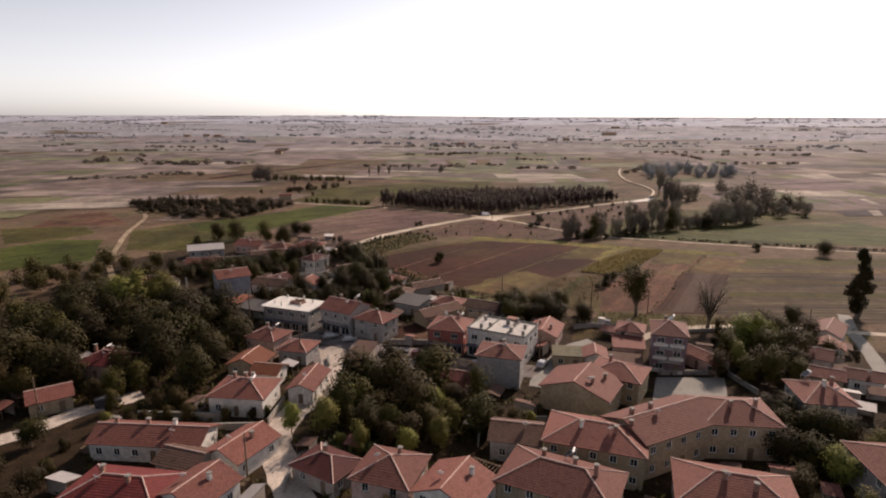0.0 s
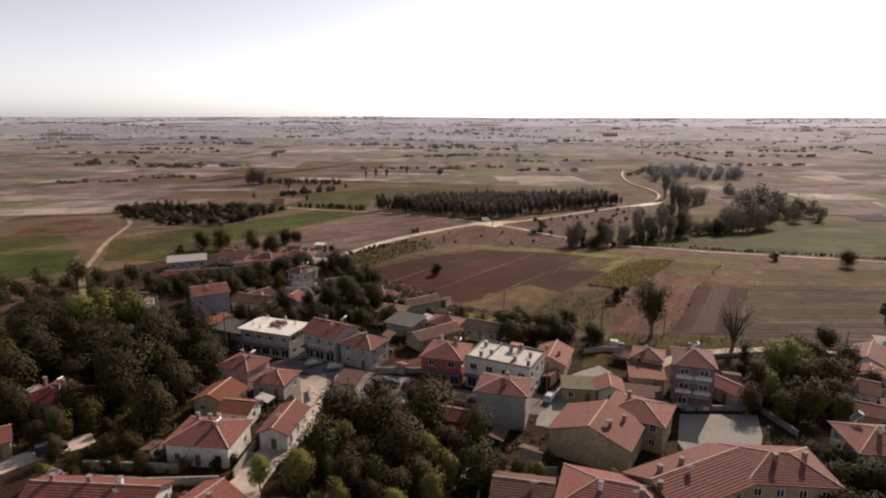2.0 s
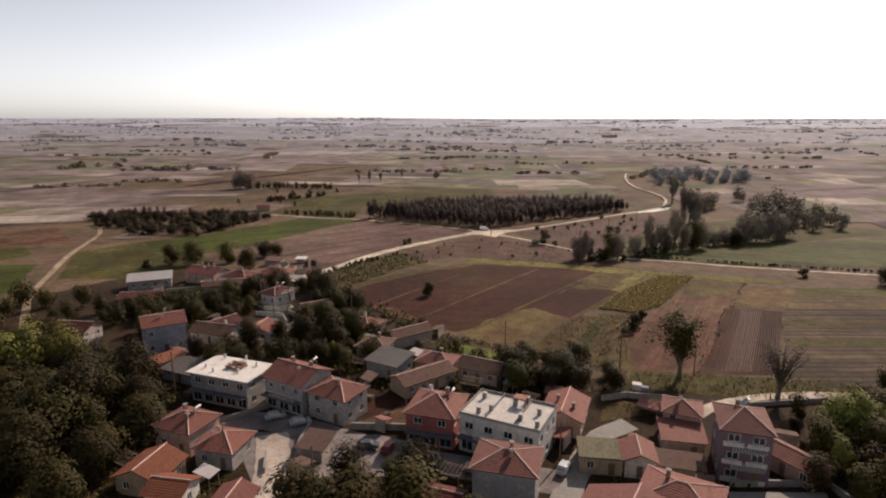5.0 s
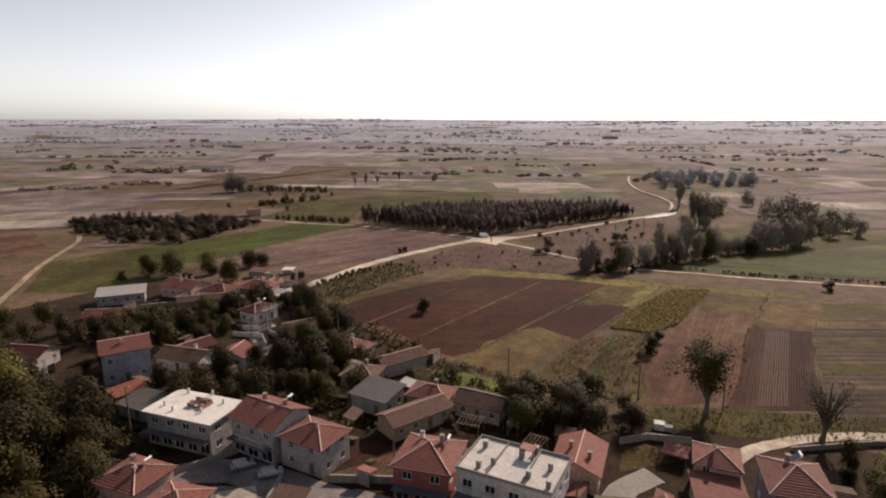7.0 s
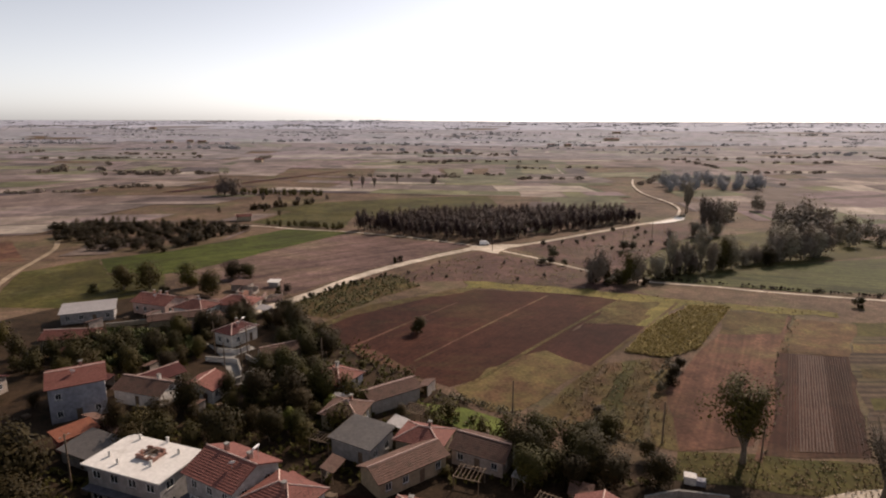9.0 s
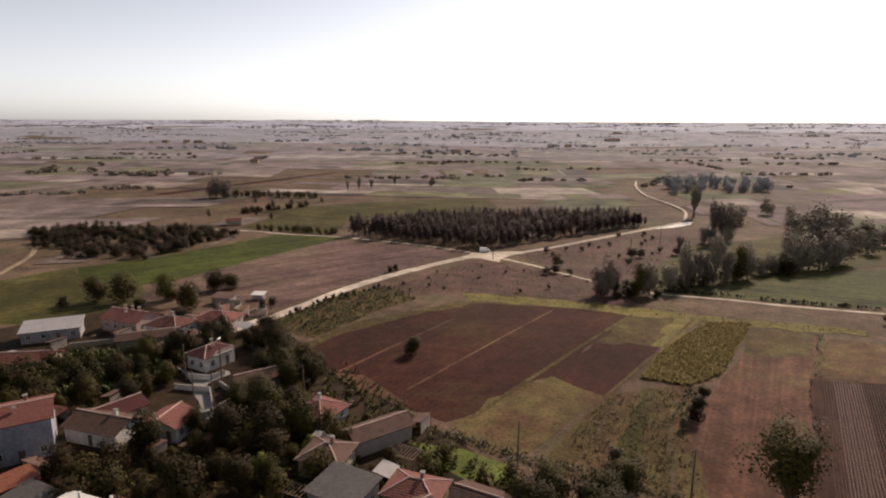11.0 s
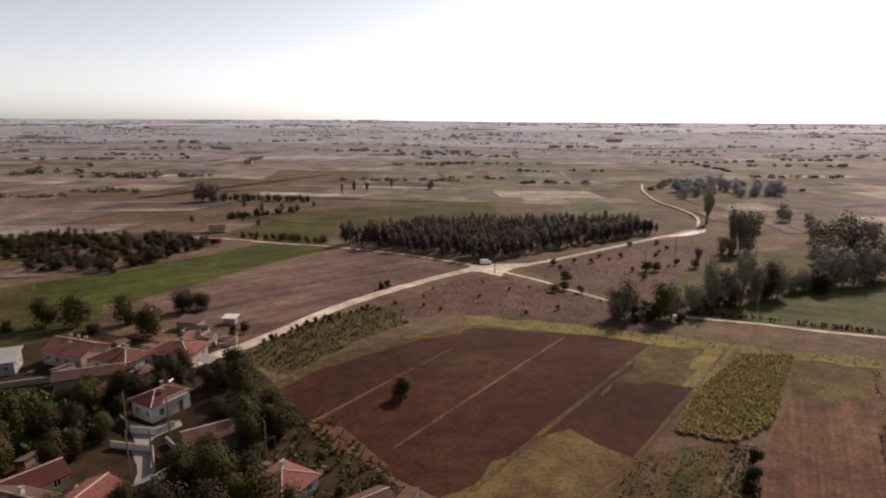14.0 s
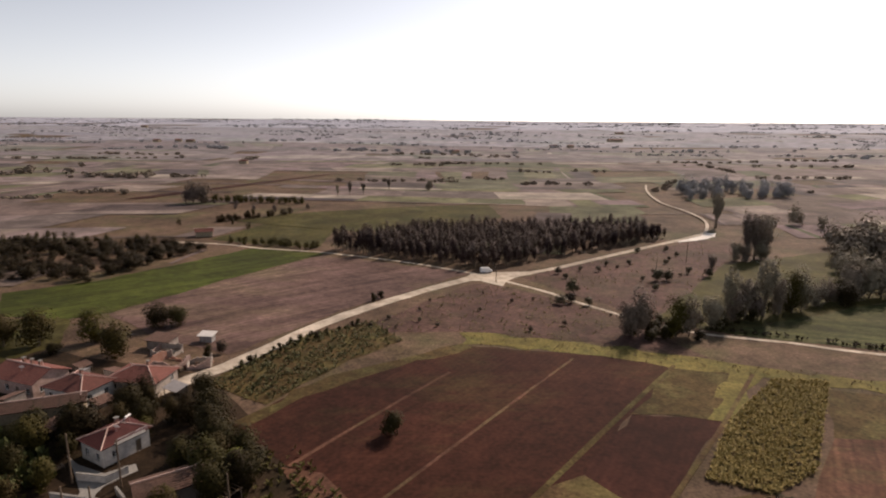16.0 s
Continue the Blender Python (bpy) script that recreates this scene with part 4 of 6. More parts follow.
        chimney(base, px, py, z - 0.5, z + 1.0, "soot" if rng.random() < 0.85 else "white")
    if shop:
        aw = part("awning", boxes((-a + 0.1, a - 0.1, -b - 1.3, -b - 0.02, sh - 0.32, sh - 0.2)), "canvas", base, "flat dark awning over the shop fronts")
        part("valance", boxes((-a + 0.1, a - 0.1, -b - 1.36, -b - 1.302, sh - 0.5, sh - 0.2)), "canvas", aw)
    for s in range(balcony):
        z = (s + 1) * sh
        bal = part("balcony", boxes((-a * 0.55, a * 0.75, -b - 1.2, -b + 0.02, z - 0.15, z)), "concrete", base, "concrete balcony slab")
        rail = [(-a * 0.55, a * 0.75, -b - 1.2, -b - 1.16, z + 0.92, z + 0.98)]
        n = int(w * 0.65 / 0.4)
        for k in range(n + 1):
            xx = -a * 0.55 + (a * 1.3) * k / n
            rail.append((xx - 0.02, xx + 0.02, -b - 1.19, -b - 1.16, z, z + 0.92))
        part("railing", boxes(*rail), "frame", bal, "pale railing")
    return base


H = house
H(-46.8, 71.6, -8, 15, 9, 3.2, tile="tile_red", label="low house with bright red hipped roof", chims=((0.1, -0.1), (-0.25, 0.1)))
H(-36.2, 71.6, -24, 8, 8, 3.4, "gable", "d", wall="white", label="small white house with brown gabled roof")
H(-49.6, 86.6, -4, 18.5, 7, 3.2, "gable", wall="white", label="long low house with red tiled gable roof", chims=((0.2, 0.05), (-0.05, 0.05), (-0.35, 0.05)))
H(-41.5, 80, -18, 7, 5.5, 3.0, "gable", tile="tile_old", wall="grey", label="small outbuilding with dark old roof", chims=())
H(-33.8, 83.5, -26, 7, 9, 3.2, "gable", "d", wall="white", label="white house with reddish gable roof by the street")
H(-39.5, 102.5, -6, 10.5, 8.5, 4.0, wall="white", label="white house with pinkish hipped tile roof", chims=((0.0, 0.1), (-0.25, 0.2), (0.1, 0.2)))
H(-28.3, 108, -8, 5, 9.5, 3.2, "gable", "d", wall="white", label="narrow white house with tiled gable roof", chims=())
H(-34.6, 125.6, -14, 6.8, 6.5, 3.4, wall="grey", label="grey shop with faded red hipped roof", chims=())
H(-43.5, 118.5, -12, 7, 7, 3.0, "gable", "d", wall="cream", tile="tile_orange", label="low house with bright orange tiles", chims=())
H(-38, 113.4, -10, 5.5, 5, 3.0, "gable", "w", wall="white", tile="tile_orange", label="small shed with orange tile roof", chims=())
H(-42.8, 130.4, -22, 7.8, 7, 4.4, wall="pink", label="pinkish house with hipped tile roof", chims=((-0.1, 0.1),))
H(-41, 148, -20, 13.5, 8, 6.0, "flat", wall="grey", tile="roof_white", label="two-storey grey building with white flat roof", chims=(), over=0.6, winw=1.5, shop=5)
H(-26.9, 145.4, -30, 9.5, 8.5, 6.4, "gable", wall="grey", label="two-storey grey house with red gable roof", chims=((-0.2, 0.1), (0.3, 0.1)), balcony=1, shop=3)
H(-18.3, 140.8, -29, 8.5, 7, 5.2, wall="grey", label="two-storey house with red hipped roof", chims=((0.1, -0.1),))
H(0.7, 133.3, -16, 8.5, 9, 6.0, wall="brick", label="two-storey house with dark red upper walls", chims=((0.2, 0.1), (-0.2, 0.2)), shop=3, winw=1.5)
H(13.0, 129.2, -27, 14, 9.6, 6.5, "flat", wall="white", tile="roof_grey", label="long white two-storey block with flat grey roof", chims=(), over=0.15, winw=1.6, balcony=1, shop=5)
H(24.4, 137.0, -21, 7, 9.5, 3.4, "gable", "d", wall="pink", label="pink gabled house behind the white block", chims=((-0.2, 0.0), (0.25, -0.2)))
H(11.3, 114.6, -15, 9, 7.5, 6.8, wall="grey", label="tall bare grey house with low hipped roof", chims=((0.05, 0.1),), skip=(0,), pitch=0.32)
H(25.9, 103.0, -31, 13, 9.5, 4.8, "gable", "d", wall="cream", label="broad cream hall with large red gable roof", chims=((0.2, -0.2), (0.3, 0.2)), pitch=0.36, skip=(0,))
H(34.6, 108.4, -31, 10, 8.5, 5.2, wall="cream", label="cream rear hall with low hipped red roof", chims=((-0.2, 0.1),), pitch=0.36)
H(23.6, 82.6, -19, 15, 9.5, 5.9, wall="cream", label="two-storey cream wing with hipped red roof", chims=((-0.15, -0.15), (0.2, -0.15), (0.35, 0.1)), pitch=0.38)
H(35.5, 86.5, 27, 16.5, 9.5, 6.4, "gable", wall="cream", label="two-storey cream middle wing with red roof", chims=((-0.1, 0.12), (-0.35, 0.12)), pitch=0.38)
H(48.6, 89.2, -5, 12, 9.5, 6.4, wall="cream", label="two-storey cream end wing with hipped roof", chims=((-0.1, -0.15), (0.25, -0.1)), pitch=0.38)
H(16.0, 71.6, -26, 16, 9.5, 5.3, wall="cream", label="large two-storey house with hipped red roof", chims=((0.3, 0.0), (0.1, 0.12), (-0.2, 0.2)))
H(39.4, 69.0, -17, 15, 10, 5.3, wall="pink", label="two-storey house with ribbed red hipped roof", chims=((-0.1, -0.1), (0.15, -0.2)))
H(-19, 78.6, -32, 8.5, 6.5, 3.0, wall="stone", tile="tile_dark", label="low stone cottage with dark red roof", chims=((-0.1, 0.1),))
H(-8.6, 73.6, -18, 8.5, 8.5, 5.5, wall="pink", label="two-storey pinkish house with tiled roof", chims=((0.1, 0.2),))
H(0.8, 70.0, -28, 9, 8, 5.0, "gable", "d", wall="white", label="white gabled house with red roof", chims=((0.2, 0.2),))
H(11.4, 86.8, -12, 8, 7, 3.8, "gable", wall="grey", tile="tile_old", label="grey house with weathered gable roof", chims=())
H(49.4, 122.2, -17, 7.0, 8.6, 9.0, wall="navy", label="three-storey dark house with pale panels", chims=((-0.1, 0.2),), balcony=2, winw=1.7)
apt = [o for o in scene.objects if o.name.startswith("house") and o.get("label", "").startswith("three-storey")][0]
for k in range(3):
    part("floor_band", boxes((-3.58, 3.58, -4.38, -4.3, 3 * k + 2.75, 3 * k + 3.0)), "navy", apt, "dark plum floor band")
    for x0, x1 in ((-3.2, -0.3), (0.2, 3.2)):
        part("spandrel_panel", boxes((x0, x1, -4.36, -4.302, 3 * k + 0.12, 3 * k + 0.9)), "white", apt, "pale plastered panel")
for px in (-3.42, -0.05, 3.42):
    part("corner_column", boxes((px - .18, px + .18, -4.4, -4.3, 0, 9)), "navy", apt, "dark plum column")
H(68.2, 97.0, -8, 8.4, 9, 6.0, wall="grey", label="two-storey grey house with hipped red roof", chims=((0.0, -0.1), (0.25, 0.1)))
H(66.5, 74.5, -6, 10, 11, 5.6, wall="grey", label="two-storey house with red tiled hipped roof", chims=((-0.2, -0.1), (0.2, 0.1)))
H(82, 121.5, -35, 7, 6, 3.6, "gable", wall="white", label="small white house with gable roof", chims=())
H(86, 110.5, -25, 6, 5, 3.2, "gable", wall="white", label="small white house with gable roof", chims=())
H(95.5, 137.5, 50, 11, 6, 3.4, "gable", wall="white", label="long white house with reddish gable roof", chims=())
H(110, 126, -25, 9, 7, 3.4, wall="white", label="white house with pinkish hipped roof", chims=())
H(89.5, 128, -30, 6, 5, 3.0, "gable", "d", wall="white", label="small white house with steep gable roof", chims=())
H(79, 112, -30, 6, 5, 3.0, "gable", wall="cream", label="low cream house among trees", chims=())
H(-67.4, 175.4, 31, 9.2, 9.4, 7.0, "gable", "w", wall="blue", label="two-storey pale blue house with red gable roof", chims=((0.1, 0.2),), pitch=0.3, winw=1.0)
H(-80.5, 237.5, -20, 12, 8, 3.5, "gable", wall="pink", label="farmhouse with long red tiled roof", chims=((0.2, 0.1), (-0.2, 0.1), (0.0, 0.1)))
H(-67.5, 233, -20, 10, 7.5, 3.3, wall="white", label="white farmhouse with hipped red roof", chims=((0.0, 0.1),))
H(-70, 225.5, 22, 14, 4.5, 2.4, "gable", wall="cream", tile="tile_old", label="long low barn with pale wall", chims=(), windows=False, name="barn")
H(-97, 230, 23, 13, 7, 3.0, "shed", wall="grey", tile="sheet", label="open farm shed with grey sheet roof", chims=(), name="farm_shed")
H(-57.4, 238.3, -9, 11, 8, 3.0, wall="stone", label="low farmhouse with red hipped roof", chims=((0.1, 0.1),))
H(-49.2, 212.4, 60, 8.2, 6.0, 3.5, wall="white", tile="tile_dark", label="white two-storey house with dark red roof", chims=((0.1, 0.1),), balcony=1)
H(-18.6, 185.4, -30, 7.2, 7.6, 2.7, wall="blue", label="bluish cottage with pinkish hipped roof", chims=((-0.1, 0.1),))
H(-55.8, 179.6, -17, 11, 6.5, 3.0, "gable", wall="white", tile="tile_old", label="low house with old dark red tiles", chims=((0.2, 0.1),))
H(-7, 178, 36, 11, 5, 3.0, "gable", wall="stone", tile="tile_old", label="long low stone barn with brown roof", chims=(), windows=False, name="barn")
H(-14.3, 169.8, -16, 7, 6.5, 3.2, wall="cream", tile="tile_old", label="cottage with weathered brown roof", chims=((0.1, 0.1),))
H(-10.1, 160, -30, 8, 6.5, 3.2, "shed", wall="grey", tile="sheet_dark", label="grey shed with dark sloping sheet roof", chims=(), name="shed")
H(0.5, 160.2, -20, 8, 6, 3.2, wall="cream", label="cottage with reddish hipped roof", chims=((0.1, 0.1),))
H(-2.5, 152.6, 38, 12.5, 5.5, 3.0, "gable", wall="cream", tile="tile_old", label="long low house with brown gable roof", chims=())
H(10.5, 157, -28, 9, 6, 3.0, "gable", wall="stone", tile="tile_old", label="stone barn with old brown tiles", chims=(), name="barn")
H(44.7, 134, -22, 6, 6, 5.0, wall="pink", label="small pink two-storey house with a tiled roof", chims=())
H(42.5, 128.2, -12, 6.5, 5.5, 3.0, "shed", wall="pink", tile="tile", label="low pinkish annexe with tiled roof", chims=())
H(27.3, 123.6, -8, 6.6, 6, 2.8, "flat", wall="cream", tile="moss", label="low cream outbuilding with a dark mossy flat roof", chims=(), over=0.2)
H(33.2, 122.3, -10, 4.6, 5.5, 3.2, "gable", "d", wall="white", label="small house with pink gable roof", chims=())
H(39.2, 120.8, -15, 7, 3.6, 2.2, "shed", wall="cream", tile="tile_old", label="low lean-to barn with old tile roof", chims=(), windows=False, name="shed")
H(57.5, 121.5, -62, 10, 4.5, 3.0, "gable", wall="pink", label="long low annexe with red gable roof", chims=())
H(-92, 180.5, -8, 9, 6.5, 3.3, "gable", wall="stone", tile="tile_dark", label="low house with dull red roof among trees", chims=())
H(-44.7, 181.0, -12, 6.5, 6.0, 3.0, "gable", "d", wall="white", label="small white house with pink gable roof", chims=())
H(-34.4, 199.4, 34, 9, 5, 3.0, "gable", wall="stone", tile="tile_old", label="low stone shed with pale brown roof", chims=(), windows=False, name="shed")
H(-74.6, 117.6, -15, 9, 7.5, 3.6, wall="pink", tile="tile_red", label="white house with bright red hipped roof", chims=((0.1, 0.1), (-0.3, 0.0), (0.3, 0.1)))
H(-77, 101.5, 36, 7, 6, 3.0, "gable", wall="cream", label="small house with faded red roof", chims=())
H(-60.2, 162, 54, 5.8, 3.4, 2.6, "shed", wall="brick", tile="tile_orange", label="low annexe with orange tile roof", chims=(), windows=False, name="shed")
H(-53.6, 157, -25, 10, 5.5, 2.3, "shed", wall="grey", tile="sheet_dark", label="low workshop with dark sloping roof", chims=(), name="shed")
H(-89.8, 209.8, 8, 11.5, 6, 2.6, "gable", wall="cream", label="low house with red tiled roof", chims=())
H(-19.6, 126.6, -15, 4.2, 4.6, 2.3, "shed", wall="stone", tile="tile_old", label="low shed with old brown tile roof", chims=(), windows=False, name="shed")
H(-57.0, 185.2, 53, 9.4, 5.5, 2.6, "gable", wall="cream", tile="tile_dark", label="long low house with crimson tile roof", chims=())
H(1.8, 111, -20, 5, 4.5, 2.8, "gable", wall="brick", tile="tile_red", label="small dark red hut among trees", chims=(), windows=False, name="hut")


# ---- trees ----
def crown_mesh(name, rng, rx, rz, z0, leaves, size, material, lobes=10, spiky=0.0, cs=None):
    """Many small leaf cards gathered in lobes."""
    own = cs is not None
    cs = cs or []
    for k in range(0 if own else lobes):
        a = rng.uniform(0, 6.28)
        u = rng.uniform(-0.9, 0.95)
        r = math.sqrt(max(0, 1 - u * u)) * rng.uniform(0.3, 0.68)
        if spiky:
            r *= 1 - spiky * (u + 1) / 2
        cs.append((math.cos(a) * r * rx, math.sin(a) * r * rx, z0 + rz + u * rz * 0.78, rng.uniform(0.34, 0.6) * rx * (1 - spiky * (u + 1) / 3)))
    if not own:
        cs.append((0, 0, z0 + rz, rx * 0.55))
    v, f = [], []
    for k in range(leaves):
        cx, cy, cz, cr = cs[rng.randrange(len(cs))]
        d = Vector((rng.gauss(0, 1), rng.gauss(0, 1), rng.gauss(0, 1))).normalized()
        zs = min(1.5, rz / rx)
        r = cr * (0.5 + 0.6 * rng.random() ** 0.6) * (1.25 if rng.random() < 0.08 else 1)
        p = Vector((cx + d.x * r, cy + d.y * r, cz + d.z * r * zs))
        dome = Vector((p.x / rx, p.y / rx, (p.z - z0 - rz * 0.7) / rz))
        nn = (d * 0.4 + dome * 0.9 + Vector((rng.gauss(0, .13), rng.gauss(0, .13), rng.gauss(0, .13)))).normalized()
        t = nn.orthogonal().normalized()
        t = Matrix.Rotation(rng.uniform(0, 6.28), 3, nn) @ t
        b = nn.cross(t)
        s = size * rng.uniform(0.6, 1.3)
        i = len(v)
        v += [p - t * s - b * s * 0.55, p + t * s * 0.3 - b * s * 0.7, p + t * s * 1.1 + b * s * 0.2 + nn * s * 0.2, p - t * s * 0.2 + b * s * 0.75]
        f.append((i, i + 1, i + 2, i + 3))
    me = bpy.data.meshes.new(name)
    me.from_pydata([tuple(p) for p in v], [], f)
    me.materials.append(M[material])
    return me


def tree_kind(name, seed, h, rx, crown_low, leaves, size, material, label, lobes=10, spiky=0.0, category="tree", limbs=6, vase=0.0):
    rng = random.Random(seed)
    base = empty(name, pose(0, 0, 0), label, category)
    bm = bmesh.new()
    r = 0.018 * h + 0.05
    bend = Vector((rng.uniform(-.04, .04) * h, rng.uniform(-.04, .04) * h, 0))
    z1 = max(0.3, crown_low + 0.12 * h)
    tube(bm, (0, 0, -0.4), bend + Vector((0, 0, z1)), r * 1.25, r * 0.8, 7)
    tube(bm, bend + Vector((0, 0, z1)), bend * 1.5 + Vector((0, 0, h * 0.82)), r * 0.8, r * 0.2, 6)
    lobe_list = [] if vase else None
    for k in range(limbs if vase else 0):
        a = k * 2.4 + rng.uniform(-.5, .5)
        p0 = bend + Vector((0, 0, z1 * rng.uniform(0.5, 1.1)))
        out = rx * rng.uniform(0.25, 0.9)
        p1 = Vector((math.cos(a) * out, math.sin(a) * out, h * rng.uniform(0.72, 0.97) - out * 0.35))
        tube(bm, p0, p0.lerp(p1, 0.5) + Vector((0, 0, 0.06 * h)), r * 0.5, r * 0.28, 5)
        tube(bm, p0.lerp(p1, 0.5) + Vector((0, 0, 0.06 * h)), p1, r * 0.28, r * 0.06, 4)
        for t in (0.3, 0.45, 0.6, 0.75, 0.88, 1.0):
            q = p0.lerp(p1, t) + Vector((rng.gauss(0, 0.12) * rx, rng.gauss(0, 0.12) * rx, 0.06 * h * (1 - abs(2 * t - 1))))
            lobe_list.append((q.x, q.y, q.z, vase * rx * rng.uniform(0.6, 1.3)))
    for k in range(0 if vase else limbs):
        a = k * 2.4 + rng.uniform(-.4, .4)
        z = z1 + (h * 0.55 - z1 * 0.5) * k / limbs * 0.8
        up = rng.uniform(0.5, 1.1)
        L = rx * rng.uniform(0.6, 0.9) * (1 - spiky * 0.6)
        tube(bm, bend + Vector((0, 0, z)), bend + Vector((math.cos(a) * L, math.sin(a) * L, z + up * L * 0.7)), r * 0.45, r * 0.1, 5)
    part("trunk", bm, "bark", base)
    rz = (h - crown_low) / 2
    cm = crown_mesh("crown", rng, rx, rz, crown_low, leaves, size, material, lobes, spiky, lobe_list)
    cr = new("crown", cm)
    cr.parent = base
    return base


PROTO = {}


def plant(kind, x, y, s=1.0, turn=0.0, sz=None, label="", group=""):
    """Stand one more tree of that kind at a place."""
    src, used = PROTO[kind]
    m = pose(x, y, zg(x, y) + 0.05, 0, 0, turn) @ Matrix.Diagonal((s, s, sz or s, 1))
    if not used:
        src.matrix_basis = m
        PROTO[kind][1] = True
        ob = src
    else:
        ob = copy_thing(src, Matrix())
        ob.matrix_basis = m
    if label:
        tagged(ob, label)
    if group:
        tagged(ob, "", "", group)
    return ob


def proto(kind, *a, **k):
    PROTO[kind] = [tree_kind(*a, **k), False]


for i in range(3):
    proto(f"big{i}", "tree", 20 + i, 10, 4.6, 0.2, 2600, 0.27, "leaf", "broad dark green leafy tree", 13)
    proto(f"olive{i}", "tree", 30 + i, 8, 3.6, -0.3, 1900, 0.23, "leaf_olive", "olive-green leafy garden tree", 11)
    proto(f"bush{i}", "bush", 40 + i, 3.2, 1.9, -0.6, 900, 0.18, "leaf", "rounded dark green bush", 8, category="bush", limbs=3)
    proto(f"pine{i}", "pine_tree", 50 + i, 9.5, 2.7, 1.2, 560, 0.3, "needle", "dark green plantation pine", 12, 0.5, limbs=4)
for i in range(2):
    proto(f"yellow{i}", "tree", 60 + i, 11, 4.2, 1.6, 2600, 0.26, "leaf_yellow", "tall yellow-green leafy tree", 13)
    proto(f"slim{i}", "tree", 64 + i, 13, 2.6, 1.2, 1500, 0.25, "leaf_grey", "slim grey-green poplar with airy crown", 14, limbs=7, vase=0.3)
    proto(f"grey{i}", "tree", 68 + i, 10, 4.0, -0.3, 1700, 0.32, "leaf_grey", "hazy grey-green streamside tree", 11)
    proto(f"brown{i}", "bush", 72 + i, 3.0, 1.8, 0.1, 450, 0.2, "leaf_brown", "dry browning bush at field edge", 7, category="bush", limbs=3)
proto("airy", "tree", 80, 14, 4.2, 1.6, 1500, 0.13, "leaf_brown", "sparse browning tree with bare twigs", 18, limbs=16, vase=0.2)
proto("fieldtree", "tree", 81, 14.5, 4.4, 1.2, 4600, 0.17, "leaf_olive", "tall loose olive-brown tree at field edge", 20, limbs=11, vase=0.26)
proto("cypress", "cypress_tree", 82, 15, 1.6, -0.4, 2800, 0.25, "leaf", "tall narrow dark cypress", 14, 0.6)

TR = random.Random(5)


def free(x, y, clear):
    if any(inside(x, y, q) for q in YARDS):
        return False
    for hx, hy, r in HOUSES:
        if math.hypot(x - hx, y - hy) < r * 0.85 + clear:
            return False
    for line, w in ROADS:
        for p in line[::2]:
            if math.hypot(x - p.x, y - p.y) < w / 2 + clear:
                return False
    return True


def heaped(name, spots, label, material):
    """Trees too far off to count, joined as one thing out of the same crowns."""
    vs, fs, base = [], [], 0
    for kind, x, y, s, sz, a in spots:
        me = [c for c in PROTO[kind][0].children if c.name.startswith("crown")][0].data
        co = np.empty(len(me.vertices) * 3, np.float32)
        me.vertices.foreach_get("co", co)
        co = co.reshape(-1, 3)
        co = co[:len(co) * 5 // 16 // 4 * 4].reshape(-1, 4, 3)
        mid = co.mean(axis=1, keepdims=True)
        co = ((co - mid) * 1.4 + mid).reshape(-1, 3) * np.array([s, s, sz])
        r = np.array([[math.cos(a), -math.sin(a), 0], [math.sin(a), math.cos(a), 0], [0, 0, 1]])
        vs.append(co @ r.T + np.array([x, y, zg(x, y) - 0.5 * sz]))
    vs = np.concatenate(vs)
    me = bpy.data.meshes.new(name)
    me.from_pydata(vs.tolist(), [], np.arange(len(vs)).reshape(-1, 4).tolist())
    me.materials.append(M[material])
    return tagged(new(name, me), label, "trees", kind="stuff")


def scatter(poly, n, kinds, s0, s1, gap=3.0, clear=1.0, group="", stuff="", flat=1.0):
    """n trees inside an outline, kept apart and off houses and roads."""
    xs, ys = [p[0] for p in poly], [p[1] for p in poly]
    done, tries, far = [], 0, []
    while len(done) < n and tries < n * 40:
        tries += 1
        x, y = TR.uniform(min(xs), max(xs)), TR.uniform(min(ys), max(ys))
        if not inside(x, y, poly) or not free(x, y, clear) or any(math.hypot(x - a, y - b) < gap for a, b in done):
            continue
        done.append((x, y))
        s = TR.uniform(s0, s1)
        kind, turn, sz = TR.choice(kinds), TR.uniform(0, 360), s * flat * TR.uniform(0.85, 1.15)
        if stuff:
            far.append((kind, x, y, s, sz, radians(turn)))
        else:
            plant(kind, x, y, s, turn, sz, group=group)
    if far:
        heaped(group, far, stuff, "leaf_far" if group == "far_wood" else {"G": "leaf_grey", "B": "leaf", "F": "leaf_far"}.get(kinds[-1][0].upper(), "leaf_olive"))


BIG, OLIVE, BUSH, PINE = (["%s%d" % (k, i) for i in range(3)] for k in ("big", "olive", "bush", "pine"))
GREY, BROWN, YELLOW, SLIM = (["%s%d" % (k, i) for i in range(2)] for k in ("grey", "brown", "yellow", "slim"))
G1, G2, G3, G4 = "village wood", "central grove", "garden trees", "streamside trees"
scatter([(-62, 150), (-85, 190), (-60, 225), (-30, 215), (-10, 190), (8, 165), (-40, 150)], 26, YELLOW + OLIVE + BUSH, 0.25, 0.45, 3.0, 0.2, G3)
scatter([(-60, 66), (-66, 96), (-45, 96), (-22, 88), (10, 96), (60, 96), (62, 80), (20, 92)], 16, YELLOW + OLIVE + BUSH, 0.25, 0.42, 3.0, 0.2, G3)
scatter([(-58, 92), (-36, 92), (-36, 96), (-58, 97)], 7, OLIVE + BUSH, 0.35, 0.5, 2.0, 0.1, G3)
